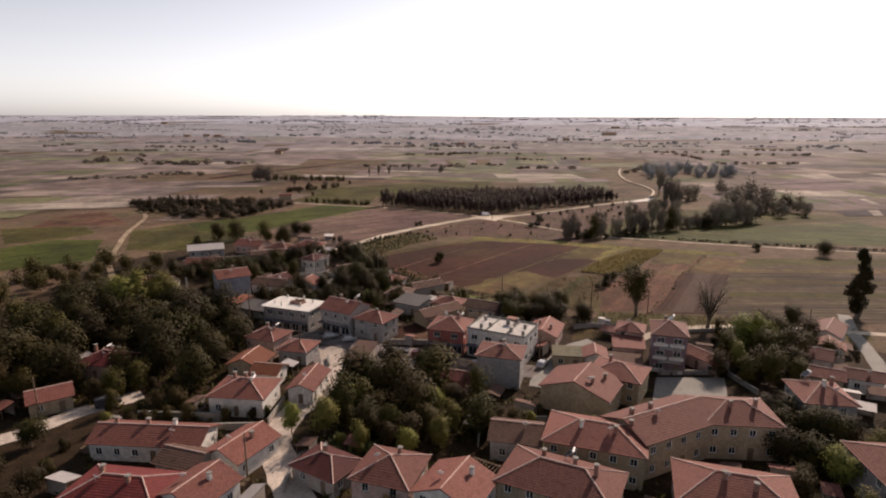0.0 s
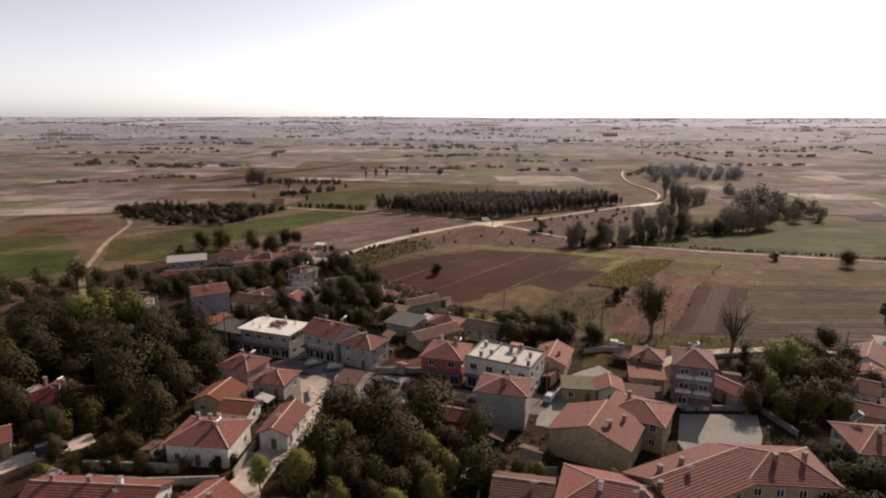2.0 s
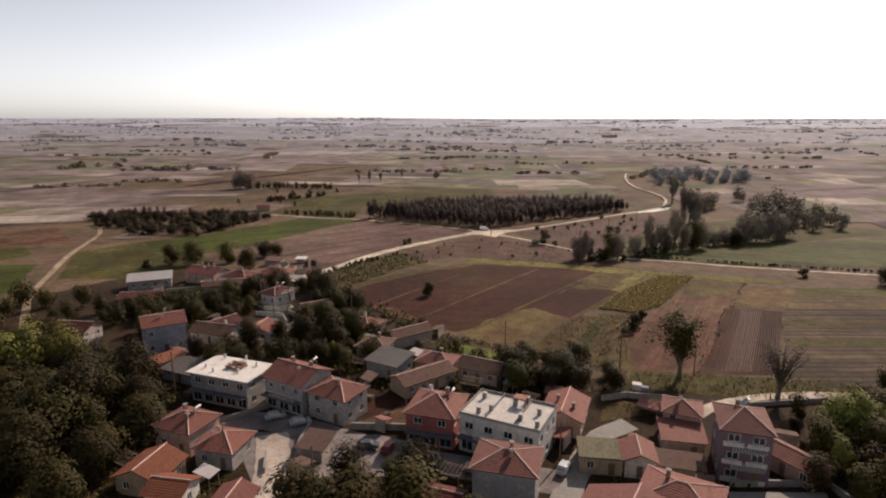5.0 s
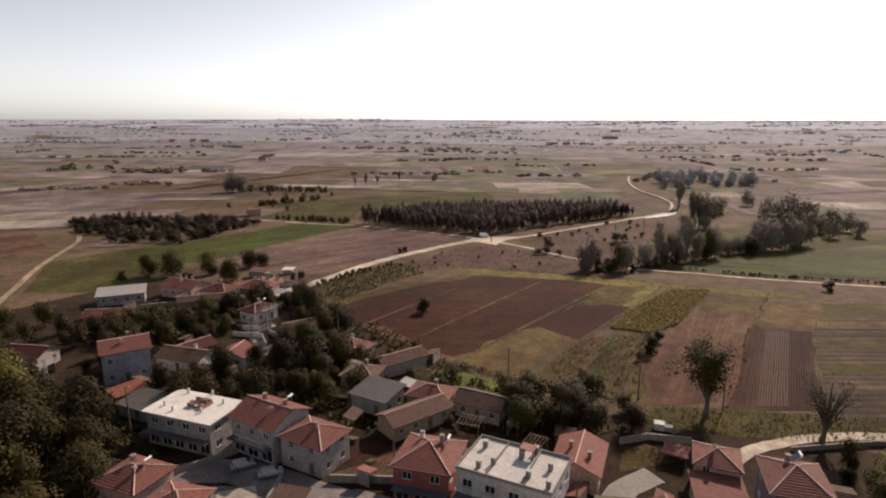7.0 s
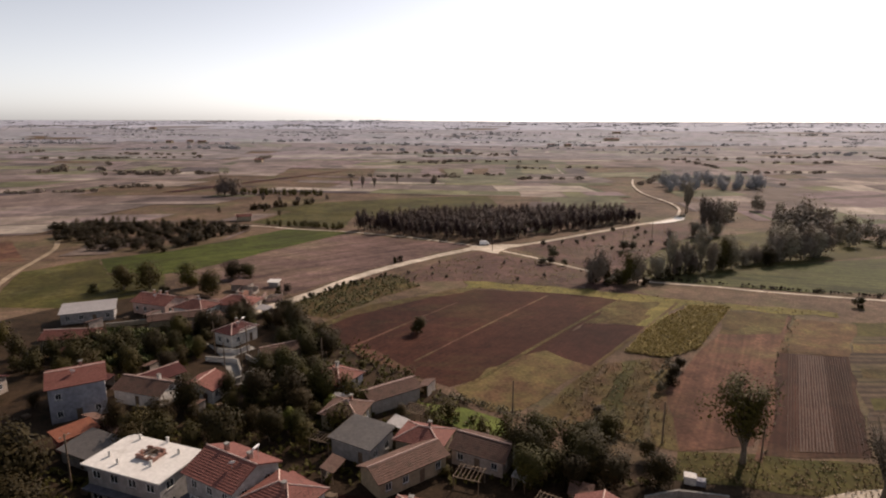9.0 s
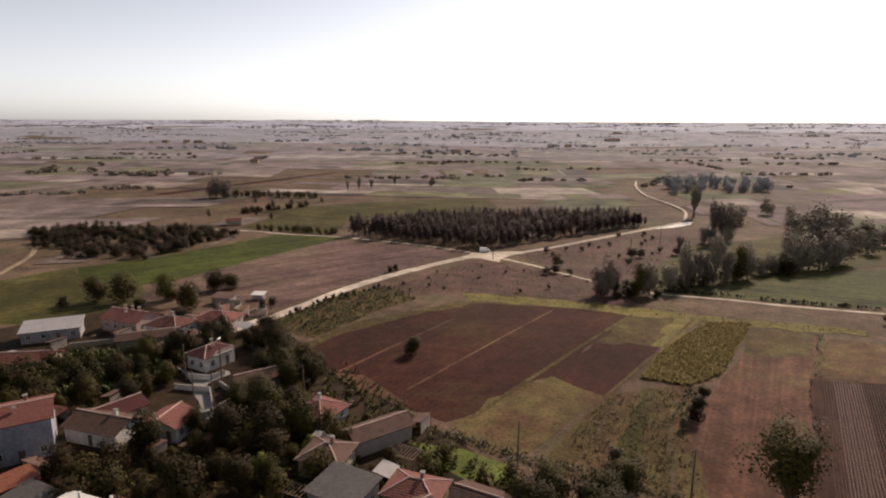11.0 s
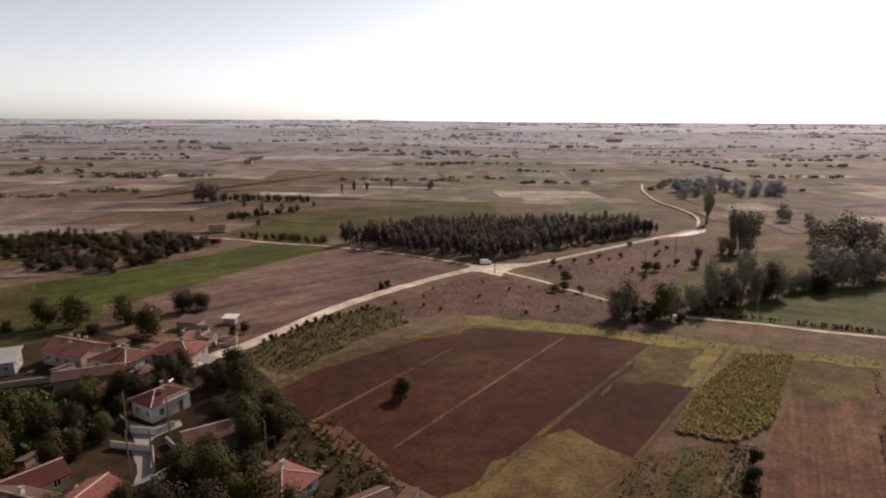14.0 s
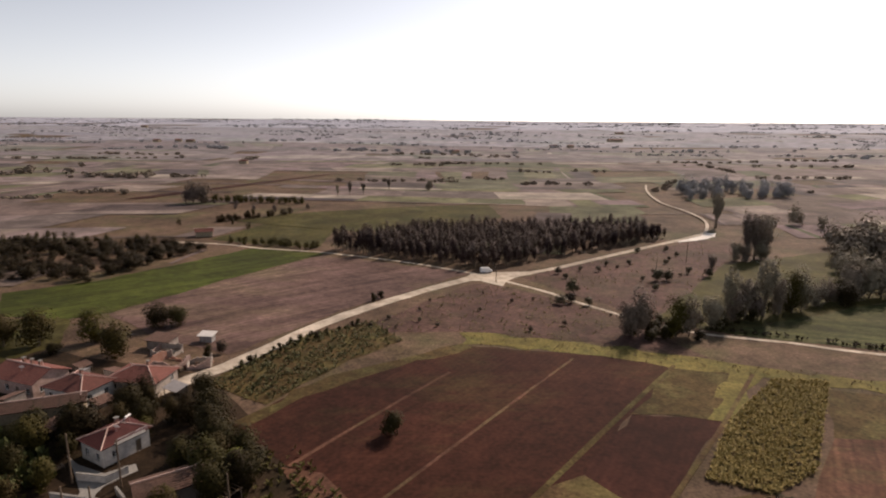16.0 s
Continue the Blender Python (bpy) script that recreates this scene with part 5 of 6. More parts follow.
scatter([(-113, 140), (-100, 168), (-72, 162), (-50, 138), (-48, 118), (-52, 108), (-68, 112), (-90, 104)], 62, BIG + BIG + OLIVE, 0.8, 1.25, 3.8, 0.8, G1)
scatter([(-90, 85), (-110, 110), (-90, 125), (-66, 100)], 8, BIG + OLIVE, 0.6, 0.9, 5, 1, G1)
scatter([(-22, 90), (-15, 116), (-3, 119), (5, 110), (7, 90), (-9, 85)], 17, BIG + OLIVE, 0.7, 0.95, 4.0, 1.2, G2)
scatter([(-24, 88), (-20, 104), (2, 100), (6, 88), (-9, 83)], 12, OLIVE + YELLOW, 0.45, 0.7, 3.5, 1.0, G2)
scatter([(-85, 60), (-98, 92), (-64, 90), (-58, 66)], 11, BIG + OLIVE, 0.55, 0.8, 5, 0.5, G1)
scatter([(55, 112), (72, 110), (92, 128), (78, 136), (62, 128)], 17, OLIVE + OLIVE + YELLOW, 0.75, 1.1, 4.6, 0.3, "right grove")
scatter([(-62, 150), (-80, 190), (-60, 215), (-30, 215), (-20, 190), (-22, 160), (-40, 158)], 50, OLIVE + BIG, 0.45, 0.85, 4.2, 0.3, G3)
scatter([(-100, 200), (-60, 222), (-52, 212), (-90, 188)], 30, OLIVE + BIG, 0.4, 0.7, 3.2, 0.3, "garden_grove", stuff="dense garden trees behind the houses")
scatter([(-25, 160), (-15, 200), (5, 182), (18, 162), (12, 148)], 20, BUSH + OLIVE, 0.45, 0.8, 3.5, 0.3, "orchard_trees", stuff="low orchard trees between cottages")
scatter([(13, 148), (16, 159), (28, 161), (33, 151), (24, 145)], 9, BIG, 0.6, 0.85, 3.5, 0.3, G3)
scatter([(55, 128), (64, 142), (110, 136), (105, 120)], 12, OLIVE + BUSH, 0.45, 0.75, 4, 0.8, G3)
scatter([(-64, 214), (-52, 233), (-40, 238), (-34, 224), (-46, 215)], 13, BIG + OLIVE, 0.55, 0.85, 3.5, 0.2, G3)
scatter([(52, 269), (66, 270), (120, 300), (170, 332), (165, 338), (112, 304), (60, 282)], 46, BUSH, 0.7, 1.3, 2.5, 0.6, "stream_undergrowth", stuff="dense low growth along the stream")
scatter([(34, 90), (60, 98), (80, 90), (72, 84), (52, 80)], 9, BIG, 0.55, 0.75, 4, 0.5, G3)
scatter([(-60, 60), (-60, 95), (60, 95), (60, 60)], 14, OLIVE + BUSH, 0.45, 0.7, 6, 0.8, G3)
scatter([(-130, 150), (-150, 200), (-115, 225), (-95, 190)], 24, BIG + OLIVE, 0.5, 0.85, 5, 0.5, "outer_trees", stuff="garden trees at the edge of the village")
scatter([(-185, 352), (-150, 325), (-119, 325), (-108, 364), (-100, 388), (-150, 396), (-215, 390)], 150, OLIVE + BIG, 0.5, 0.95, 2.6, 0.5, "copse", stuff="dark rounded copse beside the green field", flat=0.62)
for x, y, k, s, sz in ((59, 273, "grey0", 1.0, 1.35), (56, 274, "grey1", 0.75, 1.0), (62, 274, "olive2", 0.7, 1.05), (69, 272.5, "olive2", 1.15, 1.4), (73, 273.5, "grey0", 0.9, 1.2), (66, 272, "bush0", 1.0, 1.0), (75, 271, "bush1", 1.0, 0.9),
                       (83, 282, "grey1", 0.95, 0.95), (89, 286, "slim0", 1.05, 1.25), (92, 287, "grey1", 0.9, 1.05), (96, 289, "slim1", 1.2, 1.05), (103.5, 293, "slim0", 1.35, 1.4), (99, 291, "grey0", 0.85, 1.1), (109, 294.5, "grey1", 0.8, 1.2),
                       (114, 296.5, "olive2", 1.15, 1.6), (118, 298, "grey0", 1.0, 1.4), (51, 317, "brown0", 1.6, 1.9), (44, 304, "brown1", 1.4, 1.0), (48, 306, "brown0", 1.3, 1.2), (53, 303, "brown1", 1.0, 0.9), (127, 305, "grey1", 0.8, 0.75),
                       (133, 308.5, "grey0", 0.95, 0.85), (138, 311, "olive2", 1.0, 0.95), (144, 313, "grey1", 1.1, 1.3), (151, 315, "grey0", 1.3, 1.4), (157, 317, "grey0", 1.4, 1.6), (165, 322, "grey1", 1.3, 1.4), (172, 328, "grey0", 1.4, 1.5),
                       (152, 328, "grey1", 1.2, 1.3), (160, 336, "grey0", 1.3, 1.4), (141, 379, "slim1", 1.5, 1.75), (146, 381, "slim0", 1.5, 1.6), (136, 378, "grey1", 0.8, 0.9), (151, 384, "grey0", 1.0, 1.9), (148, 378, "grey0", 0.9, 0.9), (140, 376, "grey1", 0.9, 0.8),
                       (169.6, 473, "slim0", 1.5, 1.75), (172, 476, "slim1", 1.4, 1.6), (110, 345, "brown0", 1.3, 1.3), (87, 337, "brown1", 1.8, 1.6), (91, 338, "brown0", 1.6, 1.5), (104, 350, "brown1", 1.0, 1.0), (112, 348, "slim1", 0.7, 0.7)):
    plant(k, x, y, s, x * 23 % 360, sz, group=G4)
scatter([(165, 340), (170, 400), (185, 470), (235, 500), (235, 400), (225, 345)], 15, GREY, 1.0, 1.6, 8, 0.5, "stream_wood", stuff="hazy grey-green trees along the stream")
scatter([(178, 366), (190, 362), (212, 374), (206, 392), (184, 384)], 10, GREY, 1.6, 2.2, 5, 0.5, "stream_grove", stuff="tall hazy grey-green trees by the stream")
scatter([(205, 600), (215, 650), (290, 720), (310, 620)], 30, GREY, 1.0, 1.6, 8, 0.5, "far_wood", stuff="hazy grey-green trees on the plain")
scatter([(-95, 400), (-45, 388), (-52, 396), (-98, 408)], 24, OLIVE, 0.35, 0.55, 1.8, 0.1, "lane_hedge", stuff="low hedge along the pale lane")
scatter([(-140, 425), (-95, 410), (-88, 500), (-150, 520)], 5, OLIVE, 0.3, 0.5, 9, 0.3, "hedge_trees", stuff="hedge trees beside the meadow")
scatter([(-150, 515), (-85, 505), (-85, 528), (-160, 545)], 9, GREY, 0.3, 0.5, 6, 0.3, "far_hedge", stuff="far hedge of grey-green trees")
scatter([(-165, 548), (-94, 544), (-92, 552), (-160, 556)], 34, OLIVE, 0.45, 0.8, 2, 0.1, "plain_hedge", stuff="brownish hedge row on the plain")
scatter([(-124, 464), (-90, 499), (-92, 504), (-127, 470)], 30, OLIVE, 0.35, 0.65, 1.5, 0.1, "meadow_hedge", stuff="hedge row along the meadow")
scatter([(-200, 395), (-128, 392), (-128, 402), (-205, 408)], 26, OLIVE, 0.35, 0.6, 3, 0.1, "copse_hedge", stuff="low hedge running out from the copse")
for x, y, k, s, sz in ((53.2, 156.5, "fieldtree", 1.5, 1.12), (69.2, 146.5, "airy", 1.45, 1.0), (31, 164, "olive0", 0.6, 0.55), (35, 167, "olive1", 0.55, 0.5), (28, 160, "olive2", 0.6, 0.55), (38, 158, "olive1", 0.5, 0.45), (33, 172, "brown1", 0.9, 0.9), (-24, 203, "big2", 0.8, 0.7), (-31, 204, "big0", 0.8, 0.7), (-36, 220, "big1", 0.85, 0.75), (-32, 213, "big2", 0.75, 0.65), (-27, 210, "big0", 0.7, 0.6), (-29, 186, "big1", 0.85, 0.85), (-33, 178, "big2", 0.8, 0.8), (-26, 176, "big0", 0.8, 0.8), (64, 120, "yellow1", 0.6, 0.6), (53, 187, "bush0", 1.05, 1.3), (57.5, 194.5, "bush1", 0.85, 1.0), (37, 150, "big1", 0.62, 0.6),
                       (-2.8, 218.6, "bush2", 1.25, 1.4), (-170, 540, "grey0", 1.9, 1.6), (-163, 543, "grey1", 1.7, 1.5), (114.5, 155.5, "cypress", 2.2, 1.5), (153, 232, "big1", 0.75, 0.7), (131, 243, "bush1", 1.2, 1.1), (92, 147, "big2", 0.7, 0.7), (136, 304, "big0", 0.8, 0.8), (219, 378, "big2", 1.0, 1.1), (199, 392, "grey0", 1.2, 1.4),
                       (26, 152, "big0", 0.75, 0.75), (32, 163, "olive2", 0.8, 0.7), (76, 119, "yellow0", 0.55, 0.55), (-82, 157, "yellow0", 1.1, 1.15),
                       (-86, 154.5, "yellow1", 1.2, 1.2), (-90, 151.5, "yellow0", 1.15, 1.2), (-77, 153, "yellow1", 0.95, 1.1), (-28, 92, "yellow0", 0.5, 0.6), (-19.5, 108.5, "olive1", 1.35, 1.1), (-11, 107.5, "olive0", 1.5, 1.15), (-2.5, 107, "olive2", 1.5, 1.2), (-6, 96, "olive1", 1.3, 1.2), (49, 183, "brown0", 0.7, 0.8),
                       (-104, 262, "olive0", 1.35, 1.1), (-95.5, 262, "olive1", 1.35, 1.15), (-83.3, 265, "olive2", 1.4, 1.05), (-71.5, 255, "olive1", 1.3, 1.05), (-75, 258, "olive0", 0.7, 0.7), (-72.5, 277, "big0", 0.95, 0.7), (-68, 279, "big1", 0.8, 0.6), (-112, 258, "bush0", 1.2, 0.9), (-88, 257, "bush1", 1.2, 0.9), (-16, 306, "bush2", 0.7, 0.8), (-14, 309, "bush1", 0.8, 0.8),
                       (-50, 255, "bush0", 0.8, 1.0), (-48, 258, "brown0", 0.9, 1.2), (-68, 600, "slim0", 0.9, 0.9), (-58, 606, "slim1", 0.9, 0.8), (-76, 590, "slim1", 0.8, 0.8), (-40, 640, "slim0", 0.9, 0.8), (-5, 640, "grey0", 1.0, 1.0)):
    plant(k, x, y, s, x * 17 % 360, s * sz / s if s else 1)

scatter([(-100, 62), (-104, 92), (-84, 96), (-66, 90), (-58, 62)], 16, OLIVE + BUSH + BUSH, 0.5, 0.9, 3.5, 0.4, G1)
scatter([(-62, 92), (-34, 97), (-34, 99.5), (-60, 100)], 8, BUSH, 0.5, 0.8, 2.2, 0.1, G3)
scatter([(-88, 104), (-62, 112), (-50, 106), (-46, 100), (-62, 98)], 14, OLIVE + BUSH, 0.5, 0.8, 3.0, 0.3, G1)
scatter([(5, 96), (18, 97), (22, 92), (8, 91)], 6, BUSH + OLIVE, 0.4, 0.7, 2.5, 0.2, G3)
scatter([(44, 76), (58, 86), (76, 86), (76, 66), (52, 64)], 9, OLIVE + YELLOW, 0.45, 0.7, 4, 0.2, G3)

# pine wood: the rows nearest the road stand as trees, the rest as one stuff
WOOD = [(-47, 389), (24, 352), (128, 437), (112, 468), (-8, 440)]


def pine_wood():
    near, rest = [], []
    for i in range(-20, 60):
        for j in range(0, 50):
            x, y = -50 + i * 3.7 + TR.uniform(-.9, .9) + j * 1.1, 350 + j * 3.7 + TR.uniform(-.9, .9) - i * 0.2
            if inside(x, y, WOOD) and TR.random() < 0.8:
                edge = (x - (-47)) * 37 + (y - 389) * 71 < 900 or (x - 24) * 85 - (y - 352) * 104 > -900
                (near if edge and len(near) < 210 else rest).append((x, y))
    for x, y in near:
        s = TR.uniform(0.5, 1.15)
        plant(TR.choice(PINE), x, y, s, TR.uniform(0, 360), s * TR.uniform(0.85, 1.15), group="pine wood")
    src = [PROTO[k][0] for k in PINE]
    data = []
    for ob in src:
        me = [c for c in ob.children if c.name.startswith("crown")][0].data
        co = np.empty(len(me.vertices) * 3, np.float32)
        me.vertices.foreach_get("co", co)
        data.append(co.reshape(-1, 3)[:len(me.vertices) // 2 // 4 * 4])
    vs = []
    for x, y in rest:
        c = data[TR.randrange(3)]
        s, a = TR.uniform(0.7, 1.1), TR.uniform(0, 6.28)
        r = np.array([[math.cos(a), -math.sin(a), 0], [math.sin(a), math.cos(a), 0], [0, 0, 1]]) * s
        vs.append(c @ r.T + np.array([x, y, zg(x, y)]))
    vs = np.concatenate(vs)
    me = bpy.data.meshes.new("pine_crowns")
    me.from_pydata(vs.tolist(), [], np.arange(len(vs)).reshape(-1, 4).tolist())
    me.materials.append(M["needle"])
    tagged(new("pine_crowns", me), "dense dark crowns inside the pine wood", "pine wood", kind="stuff")


pine_wood()


def clumps(name, poly_list, count, size, material, label, seed, hgt=1.0, rows=None, avoid=False):
    """Low plants too many to count, as one thing of small leaf tufts."""
    rng = random.Random(seed)
    v, f = [], []
    for poly, n in zip(poly_list, count):
        xs, ys = [p[0] for p in poly], [p[1] for p in poly]
        k = 0
        while k < n:
            x, y = rng.uniform(min(xs), max(xs)), rng.uniform(min(ys), max(ys))
            if rows:
                c, s = math.cos(radians(rows[0])), math.sin(radians(rows[0]))
                q = round((-s * x + c * y) / rows[1]) * rows[1] + rng.gauss(0, 0.12)
                p = c * x + s * y
                x, y = c * p - s * q, s * p + c * q
            if not inside(x, y, poly) or (avoid and not free(x, y, 0.3)):
                k += 0.2
                continue
            k += 1
            z = zg(x, y) + 0.1
            S = size * rng.uniform(0.6, 1.4)
            for j in range(6):
                a = rng.uniform(0, 6.28)
                d = Vector((math.cos(a), math.sin(a), rng.uniform(0.3, 1.6) * hgt)).normalized()
                side = Vector((-d.y, d.x, 0)).normalized() * S * 0.28
                o = Vector((x, y, z + rng.uniform(0, 0.6) * S * hgt))
                i = len(v)
                v += [o - side * 0.6, o + side * 0.6, o + d * S * 0.7 + side, o + d * S + Vector((0, 0, -0.1 * S))]
                f.append((i, i + 1, i + 2, i + 3))
    me = bpy.data.meshes.new(name)
    me.from_pydata([tuple(p) for p in v], [], f)
    me.materials.append(M[material])
    return tagged(new(name, me), label, "plants", kind="stuff")


scatter([(36, 342), (140, 430), (126, 368), (69, 290)], 16, BROWN, 0.5, 1.0, 4, 0.5, "scrub bushes")
scatter([(-20, 276), (18, 328), (30, 324), (61, 288), (43, 271), (11, 278)], 14, BROWN, 0.3, 0.6, 3, 0.5, "scrub bushes")
scatter([(-45, 243), (-30, 272), (-14, 284), (-20, 278), (-36, 256)], 24, BUSH, 0.25, 0.55, 1.8, 0.3, "roadside bushes")
clumps("corn", [[(80, 244), (92, 243), (67, 207), (57, 201), (48, 205), (60, 223)]], [4300], 0.55, "corn", "drying yellow-brown corn plants", 3, 0.9)
clumps("vegetable_rows", [[(-45, 240), (-30, 272), (-14, 284), (-4, 268), (-16, 254), (-29, 230)]], [900], 0.7, "veg", "scruffy rows of green vegetables and weeds", 4, 0.8)
clumps("scrub_plants", [[(-20, 274), (18, 330), (30, 326), (61, 288), (43, 269), (11, 276)], [(36, 340), (144, 434), (126, 368), (69, 288)]], [420, 420], 0.5, "weedleaf",
       "dry brown scrub and weeds", 6, 0.7)
clumps("headland_weeds", [[(11, 275), (43, 268), (73, 255), (121, 237), (118, 232), (71, 248), (41, 259), (11, 265)], [(38, 196), (57, 201), (50, 186), (44, 162), (32, 164), (26, 178)],
                          [(44, 160), (84, 155), (110, 145), (70, 146), (40, 152)]], [420, 900, 900], 0.36, "weedleaf", "yellowing weeds on the headlands", 7, 0.8)
clumps("ditch_growth", [[(76, 279.5), (88, 275.5), (100, 271.5), (118, 263.5), (190, 239), (190, 241.5), (118, 266), (100, 274), (88, 278), (76, 282)]], [900], 0.9, "leaf", "dark growth in the ditch beside the track", 24, 0.9)
clumps("boundary_growth", [[(5, 183), (8, 181), (18, 174.5), (29, 169.5), (40, 163), (39, 160.5), (28, 166.5), (17, 171.5), (4, 181)],
                           [(48, 187), (57, 201), (59, 200), (51, 185)], [(57, 158), (86, 206), (106, 235), (108, 234), (88, 205), (59, 157)]], [650, 160, 300], 0.5, "leaf_brown", "browning weeds along the plot boundaries", 14, 0.8)
clumps("garden_growth", [[(-60, 60), (60, 60), (60, 120), (-60, 120)], [(-90, 100), (-45, 100), (-45, 165), (-100, 165)], [(-62, 150), (-80, 190), (-20, 215), (20, 160), (40, 150), (-22, 150)]],
       [1100, 1200, 1800], 0.8, "leaf_olive", "rough garden growth and weeds", 8, 0.8, avoid=True)


def far_trees():
    """Hedges and single trees out on the plain, as leaf cards in small heaps."""
    rng = random.Random(21)
    near, far = ([], []), ([], [])

    def heap(x, y, r, h, n):
        v, f = near if y < 1150 else far
        z = zg(x, y)
        for k in range(n):
            d = Vector((rng.gauss(0, 1), rng.gauss(0, 1), rng.gauss(0, 1))).normalized()
            p = Vector((x + d.x * r * rng.uniform(.5, 1), y + d.y * r * rng.uniform(.5, 1), z + h * 0.52 + d.z * h * 0.5 * rng.uniform(.6, 1)))
            t = d.orthogonal().normalized()
            b = d.cross(t)
            s = 0.17 * r * rng.uniform(0.7, 1.5)
            i = len(v)
            v.extend([p - t * s - b * s, p + t * s - b * s * .7, p + t * s * .8 + b * s, p - t * s * .8 + b * s * .9])
            f.append((i, i + 1, i + 2, i + 3))

    for k in range(330):
        y = 500 + 4100 * rng.random() ** 1.15
        x = rng.uniform(-0.85, 0.85) * y
        if farmed(x, y) or -130 < x < 240 and y < 600:
            continue
        if y < 1150 and rng.random() < 0.35:
            continue
        q = rng.random()
        g = 1 + y / 1500
        if q < 0.62:
            a = rng.uniform(-0.25, 0.25) if rng.random() < 0.8 else rng.uniform(0.8, 1.6)
            for j in range(rng.randrange(5, 18)):
                if rng.random() < 0.25:
                    continue
                heap(x + j * 6 * g * math.cos(a) + rng.uniform(-3, 3), y + j * 6 * g * math.sin(a) + rng.gauss(0, 3), rng.uniform(2, 4.2) * g, rng.uniform(1.5, 4) * (1 + y / 4000), 26 if y < 1300 else 12)
        elif q < 0.8:
            for j in range(rng.randrange(6, 14)):
                heap(x + rng.gauss(0, 12 + y * 0.02), y + rng.gauss(0, 14), rng.uniform(2.5, 5) * g, rng.uniform(3, 6) * (1 + y / 4000), 30 if y < 1300 else 14)
        else:
            heap(x, y, rng.uniform(1.5, 3.0) * g, rng.uniform(2.5, 6), 40)
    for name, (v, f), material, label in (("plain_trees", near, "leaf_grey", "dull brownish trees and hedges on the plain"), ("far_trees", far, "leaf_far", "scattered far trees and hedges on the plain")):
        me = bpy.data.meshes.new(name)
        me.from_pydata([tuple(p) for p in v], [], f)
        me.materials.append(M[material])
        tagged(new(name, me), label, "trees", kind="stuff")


far_trees()


# ---- cars, poles, walls and small things ----
def car(x, y, turn, paint, label, van=False):
    L, W, H = (4.6, 1.8, 1.9) if van else (3.9, 1.62, 1.4)
    base = empty("van" if van else "car", pose(x, y, zg(x, y) + 0.27, 0, 0, turn), label, "van" if van else "car", "parked cars")
    prof = ([(-L / 2, .25), (-L / 2, 1.75), (-L / 2 + .2, H), (L * .22, H), (L * .36, 1.1), (L * .5, .95), (L * .5, .25)] if van else
            [(-L / 2, .3), (-L / 2 + .05, .85), (-L * .42, .92), (-L * .3, H), (L * .12, H), (L * .27, .92), (L * .47, .8), (L / 2, .6), (L / 2, .3)])
    bm = bmesh.new()
    rows = []
    for side in (-1, 1):
        rows.append([bm.verts.new((px, side * W / 2 * (0.82 if pz > 1.2 else 1.0), pz)) for px, pz in prof])
    n = len(prof)
    bm.faces.new(rows[0])
    bm.faces.new(list(reversed(rows[1])))
    for k in range(n):
        bm.faces.new((rows[0][k], rows[1][k], rows[1][(k + 1) % n], rows[0][(k + 1) % n]))
    bmesh.ops.recalc_face_normals(bm, faces=bm.faces[:])
    bmesh.ops.bevel(bm, geom=bm.edges[:], offset=0.05, segments=2, affect="EDGES")
    part("body", bm, paint, base)
    hi = H - .12
    bm = bmesh.new()
    if van:
        box(bm, L * .2, L * .3, -W * .36, W * .36, 1.15, 1.75, Matrix.Rotation(0.0, 4, "Y"))
    else:
        for x0, x1, x2, x3 in ((L * .285, L * .245, L * .115, L * .155), (-L * .425, -L * .385, -L * .29, -L * .33)):
            vs = [bm.verts.new(p) for p in ((x0, -W * .4, .97), (x0, W * .4, .97), (x2 + .02, W * .36, hi), (x2 + .02, -W * .36, hi))]
            bm.faces.new(vs)
    part("windscreen", bm, "glass", base, "dark windscreen glass")
    for side in (-1, 1):
        bm = bmesh.new()
        y0 = side * (W / 2 * .93 + .012)
        pts = ((L * .2, .98), (L * .1, hi), (-L * .27, hi), (-L * .34, .98)) if not van else ((L * .33, 1.15), (L * .2, 1.7), (L * .02, 1.7), (L * .02, 1.15))
        bm.faces.new([bm.verts.new((px, y0 + (0 if pz < 1.1 else -side * W * .06), pz)) for px, pz in pts])
        part("side_window", bm, "glass", base, "dark side window glass")
        for fx in (-L * .31, L * .31):
            bm = tube(bmesh.new(), (fx, side * (W / 2 - .2), .3), (fx, side * (W / 2 + .01), .3), .31, .31, 12)
            wh = part("wheel", bm, "rubber", base, "black tyre")
            part("rim", tube(bmesh.new(), (fx, side * (W / 2), .3), (fx, side * (W / 2 + .02), .3), .18, .18, 8), "metal", wh, "silver wheel rim")
    return base


car(-29.8, 138.6, 28, "car_silver", "silver car parked before the flat-roofed building")
car(-24.6, 136.4, 22, "car_silver", "silver car parked in the shade")
car(-11.2, 128.2, 5, "car_dark", "dark car parked in the asphalt yard")
car(-7.6, 127.4, 75, "car_red", "dark red car parked in the asphalt yard")
car(6.6, 121, -18, "car_silver", "silver car parked by the white block")
car(21.2, 121.5, 62, "car_silver", "silver car standing in the pale lane")
car(23.5, 347.5, 10, "car_white", "white van at the dirt road junction", True)
car(-66.3, 102.2, 38, "car_dark", "dark green pickup van on the side street", True)
car(37.3, 117.8, 10, "car_white", "white car parked beside the hall wall")
car(42.5, 79.5, 60, "car_silver", "pale car in the shaded courtyard")


